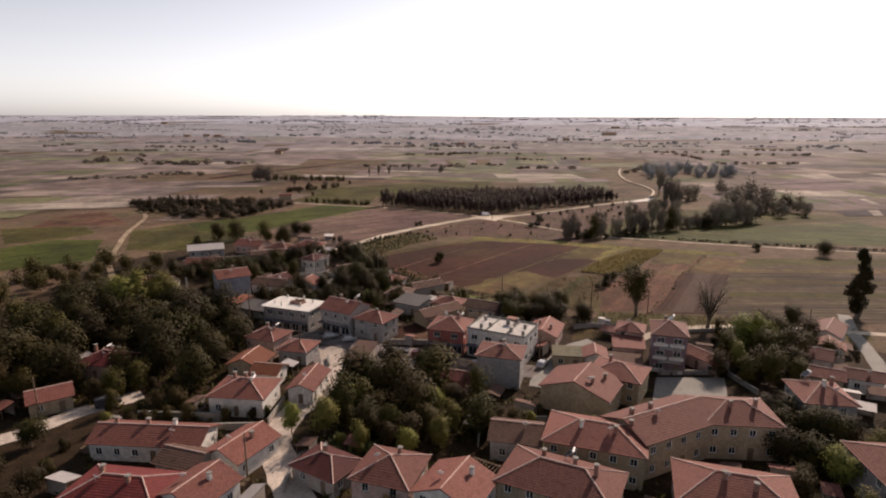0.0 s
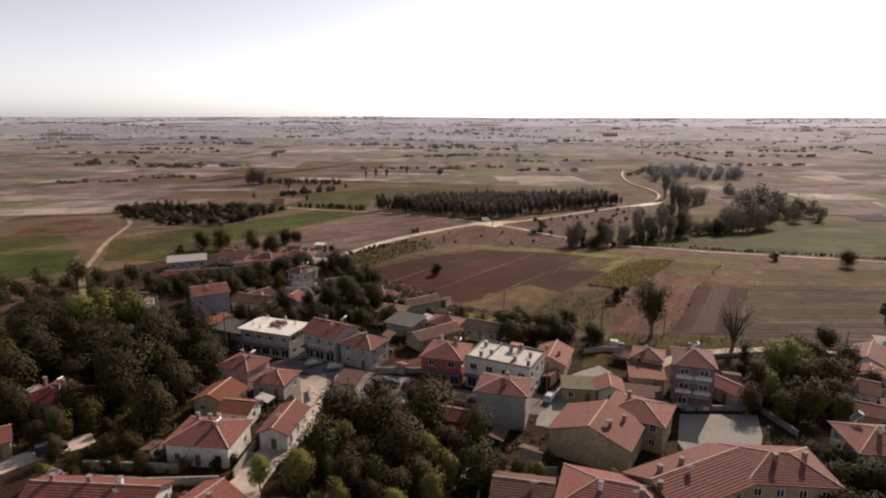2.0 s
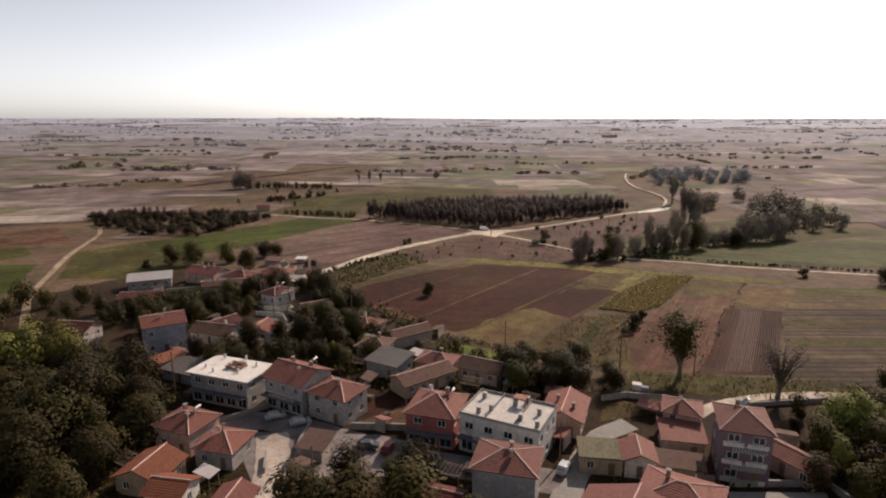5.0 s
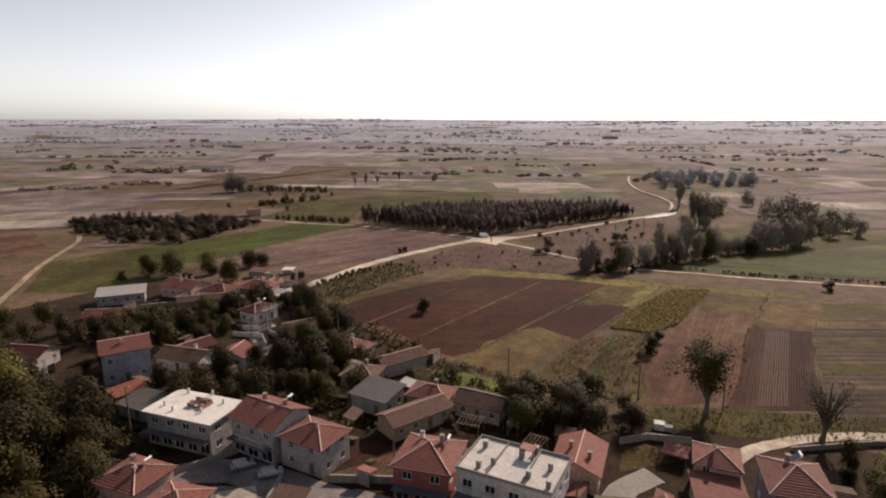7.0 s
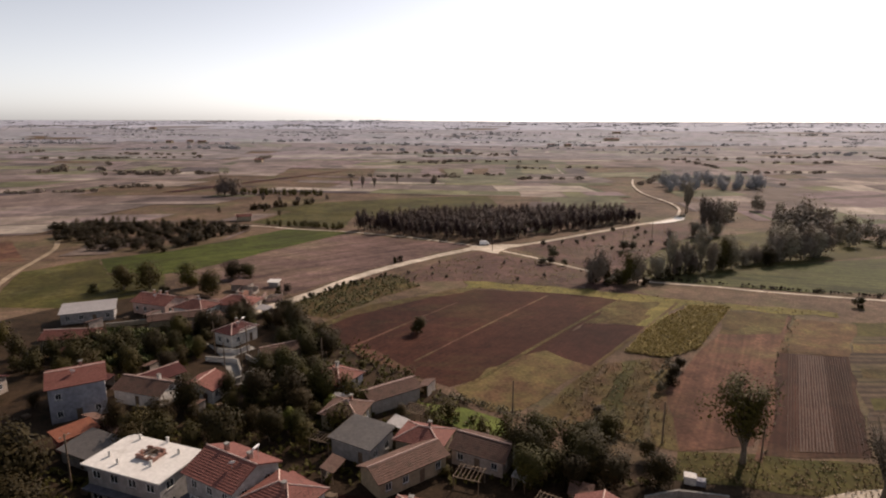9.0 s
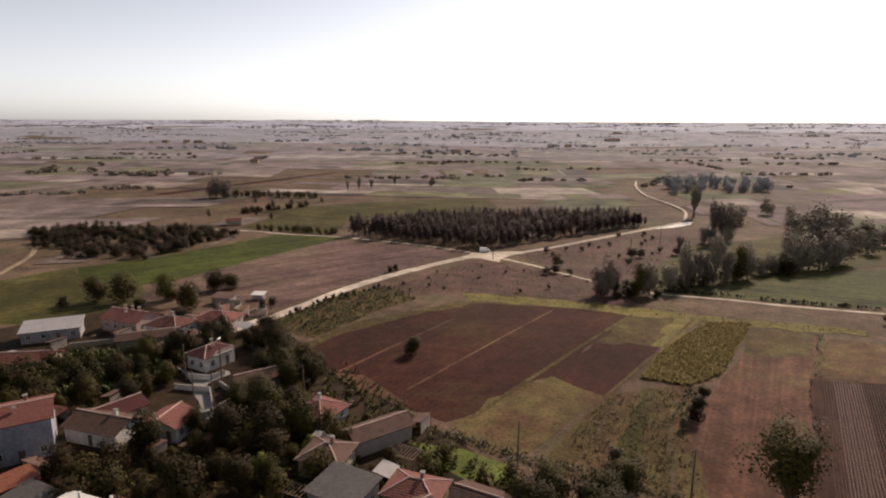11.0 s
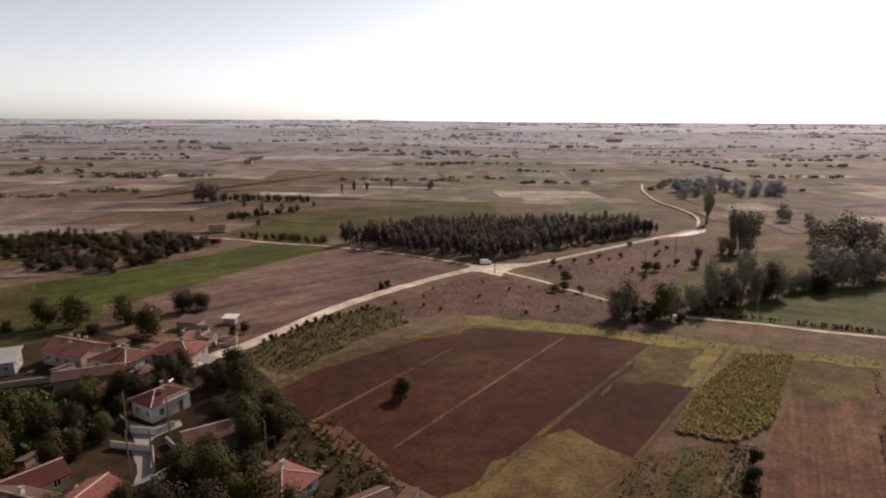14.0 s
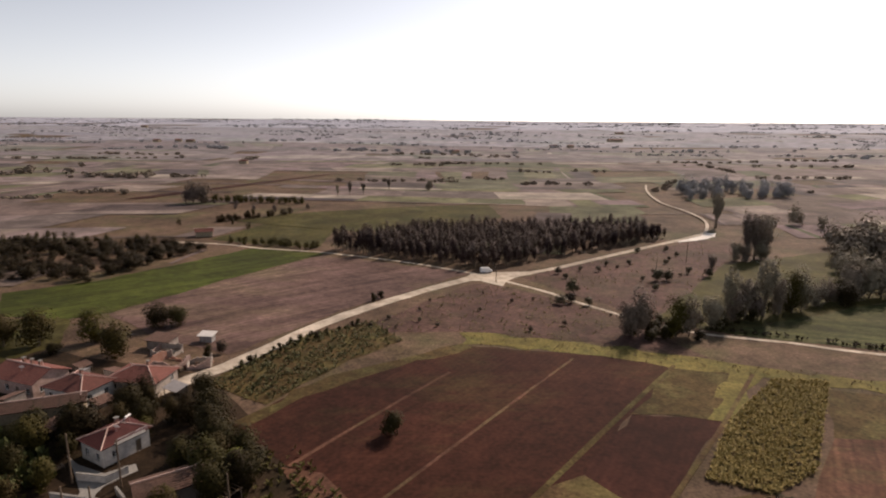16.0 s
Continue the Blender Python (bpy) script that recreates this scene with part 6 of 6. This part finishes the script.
def pole(x, y, h, lean=0.0, arm=True, label="weathered wooden power pole"):
    base = empty("utility_pole", pose(x, y, zg(x, y), lean, 0, x * 7 % 90), label, "power pole", "power poles")
    part("shaft", tube(bmesh.new(), (0, 0, -.5), (0, 0, h), .17, .11, 8), "wood", base)
    if arm:
        a = part("crossarm", boxes((-.9, .9, -.06, .06, h - .5, h - .38)), "wood", base)
        for px in (-.75, 0, .75):
            part("insulator", tube(bmesh.new(), (px, 0, h - .38), (px, 0, h - .2), .05, .04, 6), "white", a, "white insulator")
    return base


for x, y, h in ((16.6, 170, 8.5), (42, 162.6, 8), (-4.8, 134.2, 8), (-53.8, 150, 9), (86.7, 338, 9), (112, 372, 9), (-43.2, 202.3, 8), (26, 332, 6), (-51.3, 203.2, 8.5), (-44.3, 190.5, 8),
                (-40.6, 190.6, 8), (-23.7, 194.5, 7.5), (-76.8, 97.6, 8), (-31.5, 78.5, 8), (21, 124, 7.5), (57, 158, 7), (92, 140, 8), (-18.5, 118.5, 6.5), (-33.5, 122.5, 8)):
    pole(x, y, h, arm=h > 8.6)


def mast(x, y, h):
    base = empty("lattice_mast", pose(x, y, zg(x, y), 0, 0, 20), "thin grey steel lattice mast among trees", "mast")
    for i, (sx, sy) in enumerate(((-1, -1), (1, -1), (1, 1), (-1, 1))):
        part("leg", tube(bmesh.new(), (sx * .5, sy * .5, -.3), (sx * .15, sy * .15, h), .05, .04, 4), "metal", base)
    n = 8
    for k in range(n):
        z0, z1 = h * k / n, h * (k + 1) / n
        w0, w1 = .5 - .35 * k / n, .5 - .35 * (k + 1) / n
        bm = bmesh.new()
        for (ax, ay), (bx, by) in (((-1, -1), (1, -1)), ((1, -1), (1, 1)), ((1, 1), (-1, 1)), ((-1, 1), (-1, -1))):
            tube(bm, (ax * w0, ay * w0, z0), (bx * w1, by * w1, z1), .03, .03, 4)
        part("brace", bm, "metal", base)


mast(-74.9, 160.4, 10)
for px in (64.6, 66.2):
    ob = part("post", tube(bmesh.new(), (0, 0, -.3), (0, 0, 6.0), .07, .06, 6), "frame", empty("flagpole", pose(px, 125.5, zg(px, 125.5)), "slim white metal flagpole in the grove", "pole"))


def wall_run(pts, h, material="stone", label="weathered plastered yard wall", t=0.25, name="yard_wall"):
    base = empty(name, Matrix(), label, "wall", "", "")
    for (x0, y0), (x1, y1) in zip(pts, pts[1:]):
        L, a = math.hypot(x1 - x0, y1 - y0), math.degrees(math.atan2(y1 - y0, x1 - x0))
        m = pose(x0, y0, min(zg(x0, y0), zg(x1, y1)), 0, 0, a)
        bm = bmesh.new()
        box(bm, 0, L, -t / 2, t / 2, -.4, h, m)
        part("wall_run", bm, material, base)
        bm = bmesh.new()
        box(bm, -.03, L + .03, -t / 2 - .06, t / 2 + .06, h, h + .07, m)
        part("coping", bm, "concrete", base, "pale concrete coping")
    return base


W = wall_run
W([(-40.3, 137), (-32.2, 143.3)], 0.9, "concrete", "pale concrete retaining wall before the building")
W([(-15, 134.9), (-3.6, 134.4)], 1.3, "stone", "low wall in front of the bare lot")
W([(-58, 97.4), (-41, 96.5)], 1.6, "concrete", "long pale yard wall behind the hall")
W([(-60.8, 94.4), (-46, 93), (-34.8, 93.6)], 1.4, "stone", "long plastered garden wall")
W([(-33, 95), (-32.4, 104)], 1.4, "stone", "garden wall along the street")
W([(-25, 75), (-24.6, 84), (-20, 88)], 1.2, "stone", "curving stone wall beside the street")
W([(5, 88), (6, 96), (18, 96)], 1.5, "concrete", "grey yard wall by the hall")
W([(-51, 204), (-46, 203.2), (-44, 206)], 1.3, "white", "white yard wall before the balcony house")
W([(-50, 186), (-48, 181), (-40, 187), (-38, 192)], 1.4, "concrete", "pale wall along a village lane")
W([(-88, 222), (-78, 226), (-62, 230.5)], 1.3, "cream", "pale farmyard wall")
W([(33.5, 146), (39, 147.5), (46, 146)], 1.2, "stone", "old grey garden wall")
W([(46, 117.5), (61, 117.5), (63, 108)], 1.1, "concrete", "low concrete wall round the yard")
W([(-64, 171), (-54, 166), (-50, 160)], 1.4, "stone", "old garden wall behind the workshop")
W([(62, 143.5), (78, 145.5), (100, 143)], 0.9, "stone", "low stone wall along the path")
W([(-22.6, 135.4), (-23.2, 129.5), (-22.4, 122)], 1.1, "stone", "dark stone wall between square and yard")
W([(-52, 199), (-44, 197.5), (-41, 191)], 1.2, "white", "whitewashed wall along the yard lane")
W([(-43, 200.5), (-38.5, 196), (-37, 188)], 1.2, "concrete", "concrete wall beside the yard lane")
W([(-28, 126), (-26.8, 121)], 1.0, "stone", "short stone wall by the street")


def solar(x, y, z, turn, label="rooftop solar water heater with white tank"):
    base = empty("solar_heater", pose(x, y, z - 0.15, 0, 0, turn) @ Matrix.Diagonal((0.72, 0.72, 0.72, 1)), label, "solar heater", "solar heaters")
    m = Matrix.Rotation(radians(40), 4, "X")
    bm = bmesh.new()
    box(bm, -.95, .95, -.9, .9, .0, .08, pose(0, 0, .75) @ m)
    panel = part("panel", bm, "glass", base, "dark glass collector panel")
    for q in ((-1.0, -.95, -.95, .95), (.95, 1.0, -.95, .95)):
        part("frame_rail", box(bmesh.new(), *q, -.02, .1, pose(0, 0, .75) @ m), "metal", panel)
    part("tank", tube(bmesh.new(), (-.9, .85, 1.6), (.9, .85, 1.6), .25, .25, 12), "frame", base, "white water tank")
    part("stand", boxes((-.85, -.78, .6, .67, -1.0, 1.4), (.78, .85, .6, .67, -1.0, 1.4), (-.85, -.78, -.67, -.6, -1.0, .2), (.78, .85, -.67, -.6, -1.0, .2)), "metal", base)


for x, y, z, a in ((-41.2, 130.6, 5.9, -110), (-38, 102.0, 5.5, -100), (3, 134, 7.4, -105), (50.5, 124.5, 10.3, -105), (-75, 118.6, 5.2, -100), (-79, 238, 3.6, -110), (-84, 239.5, 3.6, -110),
                   (-24, 146, 8.3, -110), (67, 100, 7.9, -95), (17.5, 74.1, 7.1, -110), (-48.6, 214.6, 4.4, -100)):
    solar(x, y, z, a)

# unfinished roof pile on the white flat roof
pile = empty("roof_timber_pile", pose(-40, 148.3, zg(-40, 148) + 6.34, 0, 0, -20), "dark pile of timber and bricks on the roof", "timber pile")
PR = random.Random(3)
for x0, y0, x1, y1 in ((-1.6, -1.2, 1.6, -1.2), (1.6, -1.2, 1.6, 1.2), (1.6, 1.2, -1.6, 1.2), (-1.6, 1.2, -1.6, -1.2)):
    n = int(math.hypot(x1 - x0, y1 - y0) / .4)
    for row in range(4):
        for k in range(n):
            if row > 1 and PR.random() < .35:
                continue
            a = (k + .5 * (row % 2)) / n
            bm = bmesh.new()
            box(bm, -.18, .18, -.1, .1, 0, .18, pose(x0 + (x1 - x0) * a, y0 + (y1 - y0) * a, row * .19, 0, 0, math.degrees(math.atan2(y1 - y0, x1 - x0)) + PR.uniform(-4, 4)))
            part("block", bm, "soot", pile)
for k in range(9):
    bm = bmesh.new()
    box(bm, -.9, .9, -.08, .08, 0, .12, pose(PR.uniform(-.5, .5), PR.uniform(-.9, .9), .05 + .07 * k, 0, PR.uniform(-6, 6), PR.choice((0, 90)) + PR.uniform(-8, 8)))
    part("beam", bm, "wood", pile)
for px, py in ((-4.6, -2.5), (-1.8, -3.6), (3.2, -2.4), (4.6, 1.6), (-4.2, 2.8), (0.5, 3.6)):
    q = pose(-41, 149, zg(-41, 149) + 6.32, 0, 0, -20) @ Vector((px, py, 0))
    part("stub", boxes((-.17, .17, -.17, .17, 0, .85)), "roof_white", empty("column_stub", Matrix.Translation(q), "unfinished white column stub on the roof", "column stub", "column stubs"))

# parapets and stacks on the long white block
block = pose(13.0, 129.2, zg(13.0, 129.2) + 6.82, 0, 0, -27)
for px, py in ((-5.4, 2.2), (-2.6, -1.5), (0.6, 1.8), (3.0, -2.4), (5.2, 0.8), (-4.2, -3.2), (6.2, -3.4), (2.0, 4.0)):
    q = block @ Vector((px, py, 0))
    st = empty("roof_stack", Matrix.Translation(q) @ pose(0, 0, 0, 0, 0, -27), "pale plastered stack on the flat roof", "chimney stack", "roof stacks")
    part("stack", boxes((-.3, .3, -.3, .3, 0, 1.1)), "concrete", st)
    part("stack_cap", boxes((-.38, .38, -.38, .38, 1.1, 1.2)), "roof_grey", st)
sw = empty("stair_house", block @ pose(1.2, 2.6, 0), "dark open stair housing on the flat roof", "stair housing")
part("cover", boxes((-1.1, 1.1, -.9, .9, 1.5, 1.62)), "soot", sw)
for px in (-1, 1):
    for py in (-.8, .8):
        part("post", boxes((px - .07, px + .07, py - .07, py + .07, 0, 1.5)), "soot", sw)
for x0, x1, y0, y1 in ((-7.0, 7.0, -4.9, -4.75), (-7.0, 7.0, 4.75, 4.9), (-7.15, -7.0, -4.9, 4.9), (7.0, 7.15, -4.9, 4.9), (-2.6, -2.45, -4.7, 4.7), (2.5, 2.65, -4.7, 4.7)):
    pp = empty("parapet", block, "low pale parapet of the flat roof", "parapet", "roof parapets")
    part("upstand", boxes((x0, x1, y0, y1, -.02, .4)), "concrete", pp)

# ruined brick yard where the dirt road begins
RR = random.Random(41)


def ruin(x, y, turn, w, d, label):
    base = empty("ruined_shed", pose(x, y, zg(x, y), 0, 0, turn), label, "ruin", "ruined sheds")
    for (x0, y0), (x1, y1) in (((-w / 2, -d / 2), (w / 2, -d / 2)), ((w / 2, -d / 2), (w / 2, d / 2)), ((w / 2, d / 2), (-w / 2, d / 2)), ((-w / 2, d / 2), (-w / 2, -d / 2))):
        L, a = math.hypot(x1 - x0, y1 - y0), math.degrees(math.atan2(y1 - y0, x1 - x0))
        n = max(3, int(L / 0.7))
        hgt, line = RR.uniform(0.8, 2.0), []
        for k in range(n):
            hgt = min(2.4, max(0.3, hgt + RR.uniform(-0.5, 0.5)))
            line += [(L * k / n, hgt), (L * (k + 1) / n, hgt + RR.uniform(-0.1, 0.1))]
        bm = bmesh.new()
        m = pose(x0, y0, 0, 0, 0, a)
        rim = [(L, -0.3), (0, -0.3)] + line
        near, far = ([bm.verts.new(m @ Vector((px, py, pz))) for px, pz in rim] for py in (-0.12, 0.12))
        bm.faces.new(near)
        bm.faces.new(list(reversed(far)))
        for k in range(len(rim)):
            j = (k + 1) % len(rim)
            bm.faces.new((near[j], near[k], far[k], far[j]))
        bmesh.ops.recalc_face_normals(bm, faces=bm.faces[:])
        part("broken_wall", bm, RR.choice(("brick_bare", "stone", "pink")), base, "crumbling bare brick wall")
    for k in range(16):
        s = RR.uniform(0.15, 0.45)
        bm = boxes((-s, s, -s * 0.7, s * 0.7, -0.1, s * 0.8))
        ob = part("rubble", bm, RR.choice(("brick_bare", "stone")), base)
        ob.matrix_basis = pose(RR.uniform(-w * 0.6, w * 0.6), RR.uniform(-d * 0.6, d * 0.6), 0, RR.uniform(-20, 20), RR.uniform(-20, 20), RR.uniform(0, 180))
    for k in range(3):
        bm = boxes((-w * 0.35, w * 0.35, -0.09, 0.09, 0, 0.12))
        ob = part("fallen_beam", bm, "wood", base)
        ob.matrix_basis = pose(RR.uniform(-1, 1), RR.uniform(-d / 3, d / 3), 0.5 + 0.2 * k, 0, RR.uniform(-14, 14), RR.uniform(-40, 40))
    return base


ruin(-57, 250.5, -20, 7, 5, "roofless ruined brick shed full of rubble")
ruin(-50, 250, 15, 5, 4, "collapsed brick shed beside the dirt road")
ruin(-61, 257.5, -12, 6, 4, "broken brick walls of an old shed")
H(-64, 262, -12, 6, 4, 2.2, "shed", wall="stone", tile="tile_old", label="low stone shed with old tile roof", chims=(), windows=False, name="shed")
H(-54.5, 266.5, -5, 3.2, 2.2, 1.7, "shed", wall="grey", tile="roof_white", label="small white hut with pale flat roof", chims=(), windows=False, name="hut")

# white shed and blue sheet at the field edge
sh = empty("garden_shed", pose(42.3, 151.2, zg(42, 151), 0, 0, -20), "small white garden shed with blue sheet", "shed")
part("body", boxes((-.85, .85, -.7, .7, -.2, 1.3)), "white", sh)
part("lid", boxes((-.95, .95, -.8, .8, 1.3, 1.37)), "roof_white", sh, "white sheet roof")
part("tarpaulin", boxes((.88, 2.3, -.6, .6, .0, .9)), "blue", sh, "blue tarpaulin")

# tall garden crop behind the houses, far barns, ridges in the furrowed plot
clumps("garden_maize", [[(-88, 206), (-84, 217), (-66, 217), (-54, 204), (-61, 197), (-76, 192)], [(-22, 88), (-8, 90), (-8, 82), (-22, 84)]], [1500, 120], 1.0, "veg", "dense tall garden maize", 12, 2.0, (25, 1.0), True)
bm = bmesh.new()
for k in range(24):
    a = k / 23
    p0, p1 = Vector((62.5 + 13 * a, 160 - 0.6 * a, 0)), Vector((87.5 + 11.5 * a, 203.5 - 2.6 * a, 0))
    d = (p1 - p0).normalized()
    nrm = Vector((-d.y, d.x, 0)) * (0.13 if 3 < k < 15 else 0.06)
    prev = None
    for j in range(13):
        p = p0.lerp(p1, j / 12) + nrm * PR.uniform(-.5, .5)
        z = zg(p.x, p.y) + 0.2
        row = [bm.verts.new((p.x - nrm.x, p.y - nrm.y, z - .05)), bm.verts.new((p.x, p.y, z + .05)), bm.verts.new((p.x + nrm.x, p.y + nrm.y, z - .05))]
        if prev:
            bm.faces.new((prev[0], prev[1], row[1], row[0]))
            bm.faces.new((prev[1], prev[2], row[2], row[1]))
        prev = row
bmesh.ops.recalc_face_normals(bm, faces=bm.faces[:])
solid("furrow_ridges", bm, "ridge_soil", "pale straight ridges between furrows", "ridges", "stuff")
for x, y, w, d, h, a in ((470, 1750, 40, 14, 6, 10), (-640, 1500, 16, 9, 5, -20), (-600, 1520, 14, 9, 5, 15), (-560, 1490, 18, 9, 5, 5), (250, 1450, 16, 9, 5, -10), (290, 1460, 14, 9, 5, 30),
                         (-1200, 2600, 24, 12, 6, 0), (640, 2300, 30, 12, 6, 12), (30, 1200, 14, 8, 5, 12), (-250, 900, 10, 7, 4, 0), (-115, 420, 8, 5, 3, 20)):
    house(x, y, a, w, d, h, "gable", wall="cream", label="far pale farm building on the plain", name="far_barn", chims=(), windows=False, group="far barns")


def dish(x, y, z, turn):
    """A white dish on a short pole, standing on a roof."""
    base = empty("satellite_dish", pose(x, y, z, 0, 0, turn), "white satellite dish on a tiled roof", "satellite dish", "satellite dishes")
    part("pole", tube(bmesh.new(), (0, 0, -0.15), (0, 0, 0.75), 0.035, 0.035, 6), "metal", base)
    m = pose(0, 0.08, 0.75) @ Matrix.Rotation(radians(-52), 4, "X")
    bm = bmesh.new()
    rings = [[bm.verts.new(m @ Vector((r * math.cos(k * math.pi / 6), r * math.sin(k * math.pi / 6), r * r * 0.45 + t))) for k in range(12)]
             for r, t in ((0.04, 0), (0.28, 0), (0.5, 0), (0.5, 0.03), (0.28, 0.03), (0.04, 0.03))]
    for p, q in zip(rings, rings[1:] + rings[:1]):
        for k in range(12):
            bm.faces.new((p[k], p[(k + 1) % 12], q[(k + 1) % 12], q[k]))
    bmesh.ops.recalc_face_normals(bm, faces=bm.faces[:])
    bowl = part("bowl", bm, "frame", base)
    part("feed_arm", tube(bmesh.new(), m @ Vector((0, -0.5, 0.1)), m @ Vector((0, -0.05, 0.55)), 0.02, 0.02, 5), "metal", bowl)
    return base


def dishes():
    rng = random.Random(15)
    for x, y, rot, w, d, h, roof, along, pitch in ROOFS:
        if roof not in ("hip", "gable") or y > 250 or h < 3.1 or rng.random() < 0.35:
            continue
        px, py = rng.uniform(-0.22, 0.22) * w, rng.uniform(-0.3, -0.1) * d
        run = (d if along else w) / 2
        off = abs(py if along else px)
        z = h + 0.12 + (run - off) * pitch
        if roof == "hip":
            z = min(z, h + 0.12 + (w / 2 - abs(px)) * pitch, h + 0.12 + (d / 2 - abs(py)) * pitch)
        q = pose(x, y, zg(x, y) + 0.1, 0, 0, rot) @ Vector((px, py, z))
        dish(q.x, q.y, q.z, rng.uniform(-25, 25))


dishes()


def lean_to(x, y, turn, w, d, h, tile, label):
    base = empty("lean_to", pose(x, y, zg(x, y), 0, 0, turn), label, "shed", "yard sheds")
    for px in (-w / 2 + .08, w / 2 - .08):
        for py, hh in ((-d / 2 + .08, h), (d / 2 - .08, h + .5)):
            part("post", boxes((px - .06, px + .06, py - .06, py + .06, -.3, hh)), "wood", base)
    part("back_wall", boxes((-w / 2, w / 2, d / 2 - .03, d / 2 + .05, -.3, h + .45)), "stone", base)
    bm = boxes((-w / 2 - .2, w / 2 + .2, -d / 2 - .25, d / 2 + .2, 0, .07))
    for v in bm.verts:
        v.co.z += h + (v.co.y + d / 2) * .5 / d
    part("roof", bm, tile, base)


def woodpile(x, y, turn, n, label="stack of split firewood in a yard"):
    base = empty("woodpile", pose(x, y, zg(x, y), 0, 0, turn), label, "woodpile", "woodpiles")
    for k in range(n):
        row, col = k // 7, k % 7
        part("log", tube(bmesh.new(), (-.55, col * .23 + .1 * (row % 2), .12 + row * .2), (.55, col * .23 + .1 * (row % 2), .12 + row * .2), .11, .1, 6), "wood", base)


def pergola(x, y, turn, w, d, label="wooden pergola frame in a yard"):
    base = empty("pergola", pose(x, y, zg(x, y), 0, 0, turn), label, "pergola", "pergolas")
    for px in (-w / 2, w / 2):
        for py in (-d / 2, d / 2):
            part("post", boxes((px - .06, px + .06, py - .06, py + .06, -.3, 2.4)), "wood", base)
        part("beam", boxes((px - .06, px + .06, -d / 2 - .3, d / 2 + .3, 2.4, 2.52)), "wood", base)
    n = int(d / .6)
    for k in range(n + 1):
        yy = -d / 2 + d * k / n
        part("rafter", boxes((-w / 2 - .3, w / 2 + .3, yy - .04, yy + .04, 2.52, 2.6)), "wood", base)


def clutter():
    rng = random.Random(77)
    spots = [h for h in HOUSES if h[1] < 260 and abs(h[0]) < 115]
    done = []
    kinds = ["lean"] * 6 + ["wood"] * 4 + ["pergola"]
    for hx, hy, r in spots:
        for _ in range(2):
            for _try in range(12):
                a = rng.uniform(0, 6.28)
                x, y = hx + math.cos(a) * (r + rng.uniform(1.5, 4)), hy + math.sin(a) * (r + rng.uniform(1.5, 4))
                if free(x, y, 1.8) and all(math.hypot(x - p, y - q) > 4.5 for p, q in done) and y > 70:
                    break
            else:
                continue
            done.append((x, y))
            k = rng.choice(kinds)
            t = -25 + rng.choice((0, 90, 180, 270)) + rng.uniform(-8, 8)
            if k == "lean":
                m = rng.choice(("sheet", "tile_old", "tile", "tile_old", "tile_old"))
                lean_to(x, y, t, rng.uniform(2.2, 4.2), rng.uniform(1.8, 2.6), rng.uniform(1.8, 2.3), m,
                        {"sheet": "open shed with grey sheet roof", "roof_grey": "open shed with pale slab roof"}.get(m, "open shed with old tile roof"))
            elif k == "wood":
                woodpile(x, y, t, rng.randrange(18, 34))
            else:
                pergola(x, y, t, rng.uniform(2.5, 3.5), rng.uniform(3, 4.5))


clutter()
